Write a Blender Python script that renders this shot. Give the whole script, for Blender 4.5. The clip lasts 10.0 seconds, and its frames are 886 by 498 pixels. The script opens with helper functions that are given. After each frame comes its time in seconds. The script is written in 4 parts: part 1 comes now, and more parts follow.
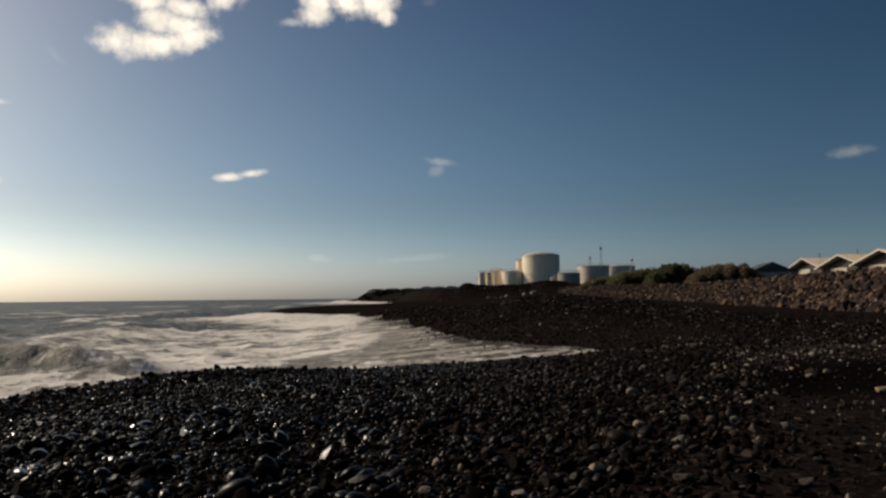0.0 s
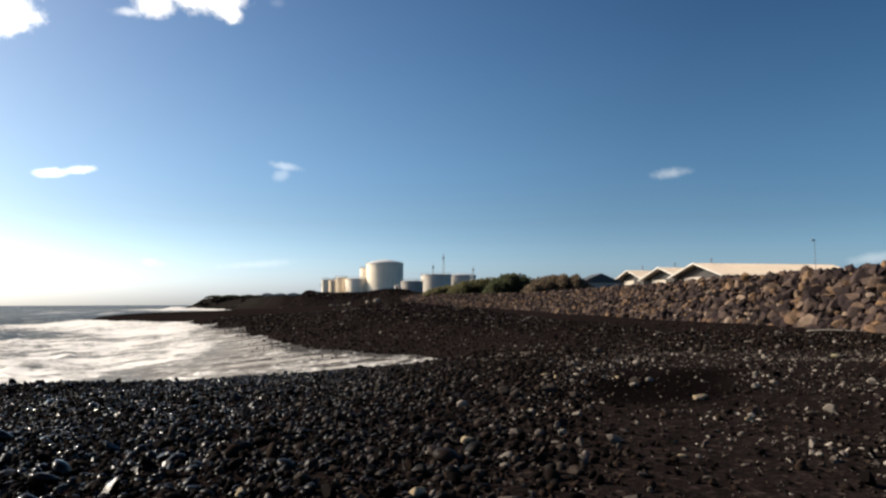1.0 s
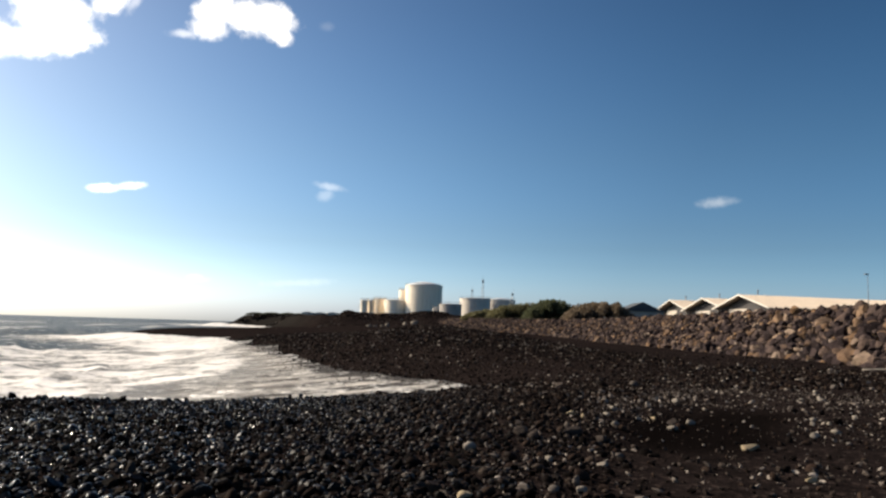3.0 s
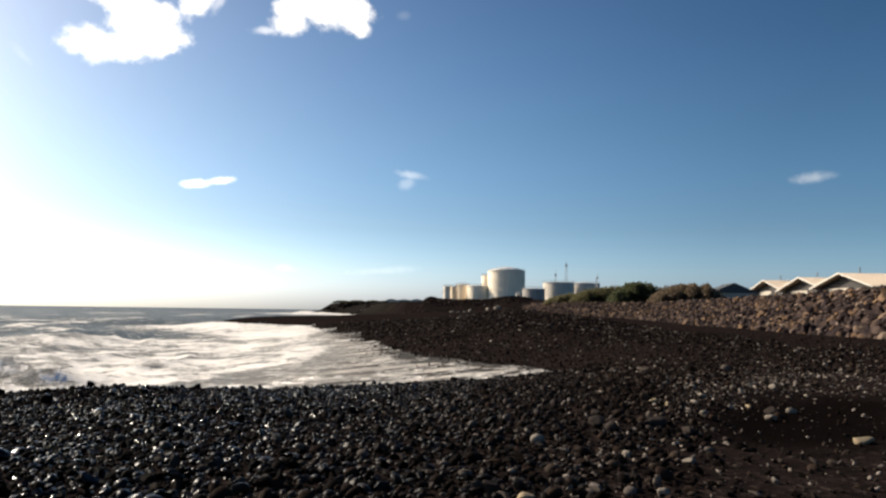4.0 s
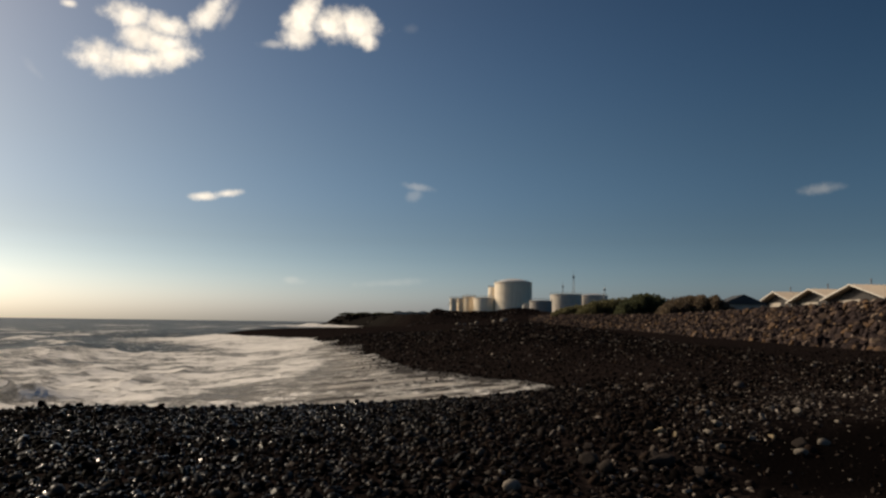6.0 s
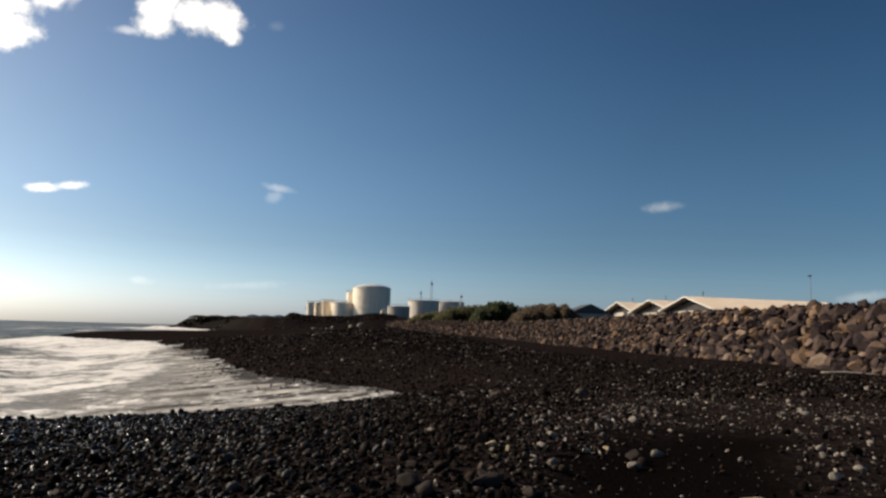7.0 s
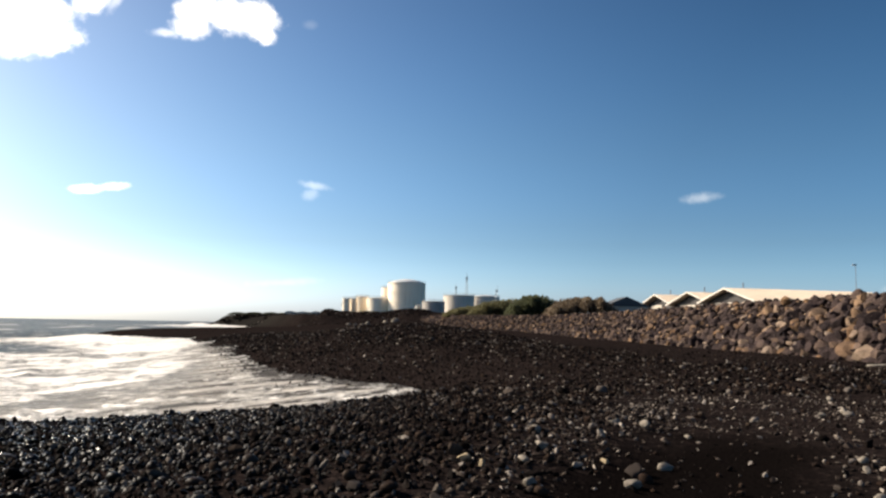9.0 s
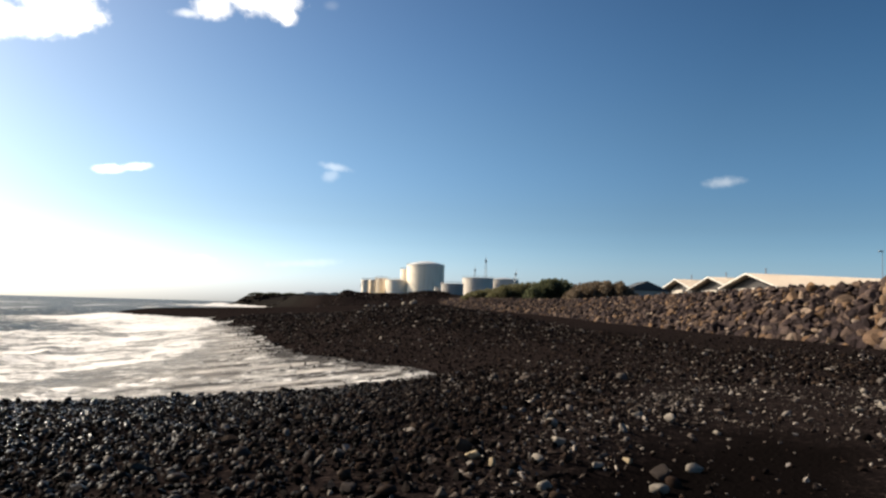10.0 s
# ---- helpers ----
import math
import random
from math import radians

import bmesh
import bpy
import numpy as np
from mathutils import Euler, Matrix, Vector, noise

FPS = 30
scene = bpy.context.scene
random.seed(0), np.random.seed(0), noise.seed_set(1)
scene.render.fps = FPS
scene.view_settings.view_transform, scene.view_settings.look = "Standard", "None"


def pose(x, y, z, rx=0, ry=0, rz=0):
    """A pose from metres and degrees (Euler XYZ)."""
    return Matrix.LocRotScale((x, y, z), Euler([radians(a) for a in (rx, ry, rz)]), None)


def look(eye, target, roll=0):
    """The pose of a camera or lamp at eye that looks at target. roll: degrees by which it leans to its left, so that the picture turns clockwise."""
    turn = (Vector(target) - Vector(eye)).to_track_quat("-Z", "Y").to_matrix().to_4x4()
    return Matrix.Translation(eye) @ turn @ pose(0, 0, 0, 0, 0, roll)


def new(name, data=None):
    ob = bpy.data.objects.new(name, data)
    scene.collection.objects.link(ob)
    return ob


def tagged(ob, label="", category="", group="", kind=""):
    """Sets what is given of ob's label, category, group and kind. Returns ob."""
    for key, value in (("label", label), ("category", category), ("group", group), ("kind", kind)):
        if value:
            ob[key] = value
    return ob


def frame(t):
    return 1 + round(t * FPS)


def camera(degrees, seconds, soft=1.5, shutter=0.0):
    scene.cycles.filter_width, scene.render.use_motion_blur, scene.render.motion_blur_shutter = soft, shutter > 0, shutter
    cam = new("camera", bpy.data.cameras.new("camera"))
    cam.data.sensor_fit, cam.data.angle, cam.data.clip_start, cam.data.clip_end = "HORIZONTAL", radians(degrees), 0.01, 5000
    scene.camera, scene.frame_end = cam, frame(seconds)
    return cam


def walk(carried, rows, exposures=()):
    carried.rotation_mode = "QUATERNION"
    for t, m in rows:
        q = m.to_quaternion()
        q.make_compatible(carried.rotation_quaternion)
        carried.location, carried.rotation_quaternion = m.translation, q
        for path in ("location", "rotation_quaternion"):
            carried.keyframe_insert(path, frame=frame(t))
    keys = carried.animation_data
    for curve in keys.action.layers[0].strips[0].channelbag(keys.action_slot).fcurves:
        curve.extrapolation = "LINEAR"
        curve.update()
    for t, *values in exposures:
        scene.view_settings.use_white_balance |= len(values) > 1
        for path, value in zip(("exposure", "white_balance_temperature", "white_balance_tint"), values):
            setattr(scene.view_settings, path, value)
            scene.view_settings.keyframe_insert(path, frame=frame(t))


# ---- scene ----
cam = camera(60.2, 10.0, soft=2.45)
PATH = [
    (0, (0.000, -0.000, 4.995), (-1.480, 9.870, 5.622), -0.60),
    (0.5, (0.100, 0.324, 4.958), (0.064, 10.314, 5.406), -2.60),
    (1, (0.177, 0.674, 5.001), (0.716, 10.633, 5.715), -0.18),
    (1.5, (0.188, 1.025, 4.981), (0.953, 10.934, 6.087), 0.62),
    (2, (0.355, 1.370, 4.981), (1.209, 11.277, 6.033), -1.24),
    (2.5, (0.512, 1.650, 5.033), (0.393, 11.600, 6.028), 1.43),
    (2.7, (0.536, 1.788, 5.030), (0.546, 11.735, 6.056), 1.68),
    (3.8, (0.909, 2.770, 5.013), (0.528, 12.727, 5.860), 1.60),
    (4, (0.878, 2.930, 4.981), (-0.188, 12.840, 5.785), 0.79),
    (4.5, (0.859, 3.340, 4.978), (-1.514, 12.945, 6.432), 0.32),
    (5, (0.892, 3.765, 4.995), (-2.283, 13.125, 6.512), 0.84),
    (5.5, (0.991, 4.209, 5.004), (-1.188, 13.934, 5.825), 1.92),
    (5.7, (1.061, 4.396, 5.002), (-0.588, 14.222, 5.862), 0.99),
    (6.8, (1.523, 5.470, 4.971), (1.516, 15.402, 6.138), 2.56),
    (7, (1.561, 5.671, 4.973), (2.212, 15.593, 6.038), 1.51),
    (7.5, (1.859, 5.999, 4.971), (3.482, 15.808, 6.046), -0.85),
    (8, (2.070, 6.316, 5.007), (3.180, 16.177, 6.244), 2.27),
    (8.5, (2.229, 6.661, 5.022), (3.537, 16.528, 5.993), 1.42),
    (9, (2.376, 7.001, 4.968), (2.561, 16.951, 5.956), 0.98),
    (9.5, (2.443, 7.344, 4.964), (2.420, 17.271, 6.171), 1.63),
    (10, (2.482, 7.681, 4.993), (2.419, 17.652, 5.746), 1.63),
]
EXPOSURES = [
    (0, -0.81, 7450, 11), (0.3, -0.36, 7400, 11), (0.5, 0.10, 7000, 10), (1, 0.32, 6800, 10), (1.5, 0.27, 6800, 10),
    (2.7, 0.42, 6900, 10), (3.8, 0.37, 6900, 10), (4.1, 0.27, 7000, 10), (4.5, -0.46, 7400, 12), (5, -0.61, 7600, 13),
    (5.7, -0.76, 7750, 12), (6.8, -0.29, 7100, 11), (7.2, 0.21, 6900, 10), (7.6, 0.52, 6800, 10), (9, 0.62, 6900, 10),
    (10, 0.48, 6950, 10),
]
walk(cam, [(t, look(eye, target, roll)) for t, eye, target, roll in PATH], EXPOSURES)

# ---- light ----
SUN_AZ, SUN_EL = radians(-70), radians(31)
# puffs of cloud: azimuth, elevation, half width, half height, tilt (degrees), density
CLOUD_TWO_LOBED = [
    (-31.9, 17.6, 1.5, 1.05, -8, 1), (-29.3, 17.7, 2.4, 0.85, 4, 1), (-26.8, 18.4, 1.5, 0.9, 12, 1), (-29.9, 20.6, 1.5, 0.85, -4, 1),
    (-27.5, 20.2, 1.55, 0.85, -14, 0.95), (-29.1, 19.3, 1.3, 1.1, 0, 0.9), (-27.6, 19.1, 1.97, 0.85, 0, 1), (-24.4, 21.5, 1.7, 0.85, 55, 0.85),
    (-23.1, 21.5, 1.07, 0.40, 60, 0.25),
]
CLOUD_SADDLE = [
    (-17.6, 21.8, 1.75, 1.05, 62, 1), (-18.0, 20.4, 1.5, 0.8, 10, 0.8), (-15.5, 21.5, 1.6, 1.15, 0, 1), (-13.6, 21.6, 1.6, 1.15, -8, 1),
    (-12.7, 20.6, 0.90, 0.64, -30, 0.9), (-19.6, 19.9, 1.16, 0.33, 5, 0.3), (-9.4, 21.5, 0.56, 0.32, 0, 0.04),
]
CLOUD_SCRAPS = [
    (-42.9, 20.6, 0.75, 0.85, 20, 1), (-41.2, 21.8, 1.0, 0.6, 15, 0.9), (-41.4, 19.6, 1.4, 0.75, -10, 0.9), (-39.8, 20.3, 1.0, 0.5, 0, 0.9),
    (-40.7, 18.9, 1.32, 0.46, -5, 0.75), (-44.2, 19.6, 0.31, 0.30, 0, 0.4), (-33.8, 20.7, 0.51, 0.31, 0, 0.8), (-35.7, 16.2, 0.78, 0.28, -45, 0.05),
    (-39.3, 12.9, 0.82, 0.20, 0, 0.4),
]
CLOUD_STREAKS = [
    (-41.9, 7.4, 1.52, 0.31, 0, 0.65), (-39.7, 8.0, 0.82, 0.36, 0, 0.95), (-24.2, 8.8, 1.01, 0.30, 5, 0.85), (-22.7, 9.1, 1.27, 0.30, 10, 0.75),
    (-38.7, 3.2, 0.97, 0.24, 0, 0.4), (-17.9, 3.0, 0.67, 0.25, 0, 0.12),
    (-8.7, 10.1, 1.25, 0.29, -8, 0.16), (-9.0, 9.4, 0.66, 0.42, 20, 0.1), (19.9, 9.3, 1.25, 0.36, 4, 0.14), (-17.7, 2.9, 0.86, 0.24, 0, 0.06),
    (-10.6, 2.9, 2.48, 0.29, 4, 0.07),
    (39.2, 14.4, 1.58, 1.29, 6, 1), (38.8, 13.3, 1.15, 0.58, -6, 0.6), (32.6, 2.9, 1.62, 0.35, 8, 0.09),
]
CLOUDS = CLOUD_TWO_LOBED + CLOUD_SADDLE + CLOUD_SCRAPS + CLOUD_STREAKS


def build_sky():
    world = bpy.data.worlds.new("sky")
    scene.world = world
    world.use_nodes = True
    nt = world.node_tree
    N, L = nt.nodes, nt.links
    bg = N["Background"]
    bg.inputs[1].default_value = 0.082
    tex = N.new("ShaderNodeTexSky")
    tex.sky_type, tex.sun_disc = "NISHITA", False
    tex.sun_elevation, tex.sun_rotation = SUN_EL, SUN_AZ
    tex.air_density, tex.dust_density, tex.ozone_density = 1.0, 2.8, 3.6
    rich = N.new("ShaderNodeHueSaturation")
    rich.inputs["Saturation"].default_value = 1.28
    where = N.new("ShaderNodeTexCoord").outputs["Generated"]

    # sea haze whitens the sky towards the horizon
    height = N.new("ShaderNodeSeparateXYZ")
    L.new(where, height.inputs[0])
    haze = N.new("ShaderNodeValToRGB")
    stops = ((0.0, (4.2, 5.0, 6.9)), (0.05, (2.15, 2.6, 3.3)), (0.1, (1.36, 1.52, 1.75)), (0.22, (1.15, 1.22, 1.27)), (0.42, (0.84, 0.86, 0.89)), (0.7, (0.75, 0.77, 0.8)))
    zs = np.linspace(-0.15, 0.85, 1001)
    soft_w = np.exp(-(np.arange(-90, 91) / 1000 / 0.018) ** 2 / 2)
    lines = [np.convolve(np.interp(np.abs(zs), [p for p, _ in stops], [c[k] for _, c in stops]), soft_w / soft_w.sum(), "same") for k in range(3)]
    marks = [0.7 * (k / 23) ** 1.6 for k in range(24)]
    while len(haze.color_ramp.elements) < len(marks):
        haze.color_ramp.elements.new(0.5)
    for e, p in zip(haze.color_ramp.elements, marks):
        e.position, e.color = p, (*(float(np.interp(p, zs, q)) for q in lines), 1)
    L.new(height.outputs["Z"], haze.inputs[0])
    hazy = N.new("ShaderNodeMix")
    hazy.data_type, hazy.blend_type = "RGBA", "MULTIPLY"
    hazy.inputs["Factor"].default_value = 1.0
    L.new(tex.outputs[0], hazy.inputs[6])
    L.new(haze.outputs[0], hazy.inputs[7])

    def math_node(op, a, b=None, c=None):
        n = N.new("ShaderNodeMath")
        n.operation = op
        for i, v in enumerate((a, b, c)):
            if v is None:
                continue
            if isinstance(v, (int, float)):
                n.inputs[i].default_value = v
            else:
                L.new(v, n.inputs[i])
        return n.outputs[0]

    def dot(vec):
        n = N.new("ShaderNodeVectorMath")
        n.operation = "DOT_PRODUCT"
        L.new(where, n.inputs[0])
        n.inputs[1].default_value = vec
        return n.outputs["Value"]

    def puff(scale, detail, rough):
        n = N.new("ShaderNodeTexNoise")
        n.inputs["Scale"].default_value, n.inputs["Detail"].default_value, n.inputs["Roughness"].default_value = scale, detail, rough
        L.new(where, n.inputs["Vector"])
        return n.outputs["Fac"]

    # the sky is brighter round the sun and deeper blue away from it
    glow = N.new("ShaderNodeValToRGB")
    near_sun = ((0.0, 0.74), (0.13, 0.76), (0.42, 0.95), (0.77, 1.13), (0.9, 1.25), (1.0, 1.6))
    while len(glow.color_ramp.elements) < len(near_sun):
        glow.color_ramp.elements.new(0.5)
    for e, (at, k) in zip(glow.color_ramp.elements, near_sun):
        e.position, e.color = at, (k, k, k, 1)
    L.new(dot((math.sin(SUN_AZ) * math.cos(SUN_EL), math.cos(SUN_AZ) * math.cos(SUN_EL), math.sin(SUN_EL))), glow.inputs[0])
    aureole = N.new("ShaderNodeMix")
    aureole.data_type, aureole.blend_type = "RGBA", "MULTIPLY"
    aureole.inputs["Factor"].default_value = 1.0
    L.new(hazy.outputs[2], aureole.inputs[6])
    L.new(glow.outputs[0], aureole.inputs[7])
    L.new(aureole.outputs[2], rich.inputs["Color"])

    lumps = math_node("SUBTRACT", math_node("ADD", math_node("MULTIPLY", puff(38, 5, 0.6), 1.6), math_node("MULTIPLY", puff(110, 3, 0.55), 0.32)), 0.96)
    total = None
    for az, el, w, h, tilt, dense in CLOUDS:
        a, e = radians(az), radians(el)
        right = (math.cos(a), -math.sin(a), 0)
        up = (-math.sin(a) * math.sin(e), -math.cos(a) * math.sin(e), math.cos(e))
        ahead = (math.sin(a) * math.cos(e), math.cos(a) * math.cos(e), math.sin(e))
        ct, st = math.cos(radians(tilt)), math.sin(radians(tilt))
        u = math_node("DIVIDE", dot([p * ct + q * st for p, q in zip(right, up)]), radians(w))
        v = math_node("DIVIDE", dot([q * ct - p * st for p, q in zip(right, up)]), radians(h))
        far = math_node("SQRT", math_node("ADD", math_node("MULTIPLY", u, u), math_node("MULTIPLY", v, v)))
        ripple = math_node("MULTIPLY_ADD", lumps, 1.1, far)
        mr = N.new("ShaderNodeMapRange")
        mr.interpolation_type = "SMOOTHSTEP"
        L.new(ripple, mr.inputs["Value"])
        for k, val in (("From Min", 1.34), ("From Max", 0.12), ("To Min", 0.0), ("To Max", dense)):
            mr.inputs[k].default_value = val
        front = math_node("GREATER_THAN", dot(ahead), 0.5)
        one = math_node("MULTIPLY", mr.outputs[0], front)
        total = one if total is None else math_node("MAXIMUM", total, one)
    tone = N.new("ShaderNodeMix")
    tone.data_type = "RGBA"
    L.new(puff(60, 3, 0.5), tone.inputs["Factor"])
    tone.inputs[6].default_value, tone.inputs[7].default_value = (15, 14.6, 14.0, 1), (30, 29, 27, 1)
    mix = N.new("ShaderNodeMix")
    mix.data_type = "RGBA"
    L.new(total, mix.inputs["Factor"])
    L.new(rich.outputs[0], mix.inputs[6])
    L.new(tone.outputs[2], mix.inputs[7])
    L.new(mix.outputs[2], bg.inputs[0])


build_sky()
sun = new("sun", bpy.data.lights.new("sun", "SUN"))
sun.data.energy, sun.data.angle, sun.data.color = 5.0, radians(0.5), (1.0, 0.91, 0.78)
sun.matrix_world = look((0, 0, 60), (-60 * math.sin(SUN_AZ) * math.cos(SUN_EL), -60 * math.cos(SUN_AZ) * math.cos(SUN_EL), 60 - 60 * math.sin(SUN_EL)))


# ---- materials ----
def material(name, rough=0.8, metal=0.0):
    m = bpy.data.materials.new(name)
    m.use_nodes = True
    b = m.node_tree.nodes["Principled BSDF"]
    b.inputs["Roughness"].default_value, b.inputs["Metallic"].default_value = rough, metal
    return m, m.node_tree.nodes, m.node_tree.links, b


def coords(N, kind="Object"):
    return N.new("ShaderNodeTexCoord").outputs[kind]


def world_place(N):
    return N.new("ShaderNodeNewGeometry").outputs["Position"]


def noise_tex(N, L, vec, scale, detail=4, rough=0.55):
    n = N.new("ShaderNodeTexNoise")
    n.inputs["Scale"].default_value, n.inputs["Detail"].default_value, n.inputs["Roughness"].default_value = scale, detail, rough
    if vec is not None:
        L.new(vec, n.inputs["Vector"])
    return n.outputs["Fac"]


def ramp(N, L, fac, *stops, hard=False):
    n = N.new("ShaderNodeValToRGB")
    if hard:
        n.color_ramp.interpolation = "CONSTANT"
    el = n.color_ramp.elements
    while len(el) < len(stops):
        el.new(0.5)
    for e, (p, c) in zip(el, stops):
        e.position, e.color = p, (*c, 1)
    L.new(fac, n.inputs[0])
    return n.outputs[0]


def mixed(N, L, fac, a, b, how="MIX"):
    n = N.new("ShaderNodeMix")
    n.data_type, n.blend_type = "RGBA", how
    for sock, v in ((n.inputs["Factor"], fac), (n.inputs[6], a), (n.inputs[7], b)):
        if isinstance(v, (int, float)):
            sock.default_value = v
        elif isinstance(v, tuple):
            sock.default_value = (*v, 1)
        else:
            L.new(v, sock)
    return n.outputs[2]


def mapped(N, L, v, a, b, c, d):
    n = N.new("ShaderNodeMapRange")
    L.new(v, n.inputs["Value"])
    for k, val in zip(("From Min", "From Max", "To Min", "To Max"), (a, b, c, d)):
        n.inputs[k].default_value = val
    return n.outputs[0]


def bumped(N, L, b, height, strength=0.5, dist=0.02):
    n = N.new("ShaderNodeBump")
    n.inputs["Strength"].default_value, n.inputs["Distance"].default_value = strength, dist
    L.new(height, n.inputs["Height"])
    L.new(n.outputs[0], b.inputs["Normal"])


def part_of(N, L, vec, axis):
    n = N.new("ShaderNodeSeparateXYZ")
    L.new(vec, n.inputs[0])
    return n.outputs[axis]


def random_of(N, single):
    return N.new("ShaderNodeObjectInfo").outputs["Random"] if single else N.new("ShaderNodeNewGeometry").outputs["Random Per Island"]


def cobble_material(single, pale=False):
    """Sea-worn basalt: mostly near black, some brown and grey, wet and glossy towards the sea."""
    m, N, L, b = material("basalt_cobble")
    r = random_of(N, single)
    p = world_place(N)
    dark = ((0.0, (0.0034, 0.0026, 0.0023)), (0.5, (0.0092, 0.007, 0.0062)), (0.72, (0.0225, 0.0146, 0.0115)), (0.86, (0.038, 0.026, 0.0195)),
            (0.94, (0.072, 0.061, 0.053)), (0.98, (0.15, 0.128, 0.112)), (1.0, (0.27, 0.235, 0.2)))
    light = ((0.0, (0.014, 0.0105, 0.0092)), (0.4, (0.038, 0.0295, 0.0255)), (0.75, (0.115, 0.094, 0.08)), (1.0, (0.33, 0.285, 0.245)))
    tone = ramp(N, L, r, *(light if pale else dark))
    spots = noise_tex(N, L, p, 26, 5, 0.6)
    col = mixed(N, L, 1.0, tone, ramp(N, L, spots, (0.25, (0.55, 0.55, 0.55)), (0.7, (1.25, 1.22, 1.18))), "MULTIPLY")
    wet = N.new("ShaderNodeMath")
    wet.operation = "MAXIMUM"
    L.new(mapped(N, L, part_of(N, L, p, "X"), -4.0, 2.5, 0.0, 1.0), wet.inputs[0])
    L.new(mapped(N, L, part_of(N, L, p, "Y"), 27.0, 36.0, 0.0, 1.0), wet.inputs[1])
    wet = wet.outputs[0]
    # only some stones still carry a film of water; the rest have drained and are matt
    pick = N.new("ShaderNodeTexWhiteNoise")
    pick.noise_dimensions = "1D"
    L.new(r, pick.inputs["W"])
    drained = mapped(N, L, pick.outputs["Value"], 0.36, 0.5, 0.0, 1.0)
    dull = N.new("ShaderNodeMath")
    dull.operation = "MAXIMUM"
    L.new(wet, dull.inputs[0])
    L.new(drained, dull.inputs[1])
    dull = dull.outputs[0]
    grain = noise_tex(N, L, p, 60, 3)
    L.new(mixed(N, L, mapped(N, L, wet, 0, 1, 0.72, 0.0), col, (0.0, 0.0, 0.0)), b.inputs["Base Color"])
    rough = N.new("ShaderNodeMath")
    rough.operation = "MULTIPLY_ADD"
    L.new(grain, rough.inputs[0])
    rough.inputs[1].default_value = 0.16
    L.new(mapped(N, L, dull, 0, 1, 0.07, 0.62), rough.inputs[2])
    L.new(rough.outputs[0], b.inputs["Roughness"])
    L.new(mapped(N, L, dull, 0, 1, 0.2, 0.01), b.inputs["Specular IOR Level"])
    bumped(N, L, b, noise_tex(N, L, p, 45, 5, 0.65), 0.22, 0.01)
    return m


def sand_material():
    m, N, L, b = material("dark_volcanic_sand", 0.85)
    p = world_place(N)
    big, mid, fine = noise_tex(N, L, p, 0.12, 4), noise_tex(N, L, p, 1.7, 6, 0.65), noise_tex(N, L, p, 30, 4, 0.7)
    col = mixed(N, L, big, (0.0086, 0.0069, 0.0067), (0.0165, 0.0126, 0.0119))
    col = mixed(N, L, 1.0, col, ramp(N, L, mid, (0.3, (0.65, 0.65, 0.65)), (0.72, (1.4, 1.35, 1.3))), "MULTIPLY")
    vor = N.new("ShaderNodeTexVoronoi")
    vor.inputs["Scale"].default_value = 17.0
    L.new(p, vor.inputs["Vector"])
    speck = ramp(N, L, part_of(N, L, vor.outputs["Color"], "X"), (0.0, (0.6, 0.6, 0.6)), (0.7, (1.0, 1.0, 1.0)), (0.9, (1.9, 1.8, 1.7)), (1.0, (3.4, 3.2, 3.0)))
    col = mixed(N, L, 0.8, col, speck, "MULTIPLY")
    grass = mapped(N, L, part_of(N, L, p, "Y"), 330.0, 420.0, 0.0, 1.0)
    col = mixed(N, L, grass, col, (0.018, 0.016, 0.014))
    lens = N.new("ShaderNodeAttribute")
    lens.attribute_name = "black_sand"
    col = mixed(N, L, lens.outputs["Fac"], col, mixed(N, L, fine, (0.0026, 0.002, 0.0019), (0.006, 0.0046, 0.0042)))
    b.inputs["Specular IOR Level"].default_value = 0.0
    L.new(col, b.inputs["Base Color"])
    h = N.new("ShaderNodeMath")
    h.operation = "ADD"
    L.new(vor.outputs["Distance"], h.inputs[0])
    L.new(fine, h.inputs[1])
    bumped(N, L, b, h.outputs[0], 0.5, 0.02)
    return m


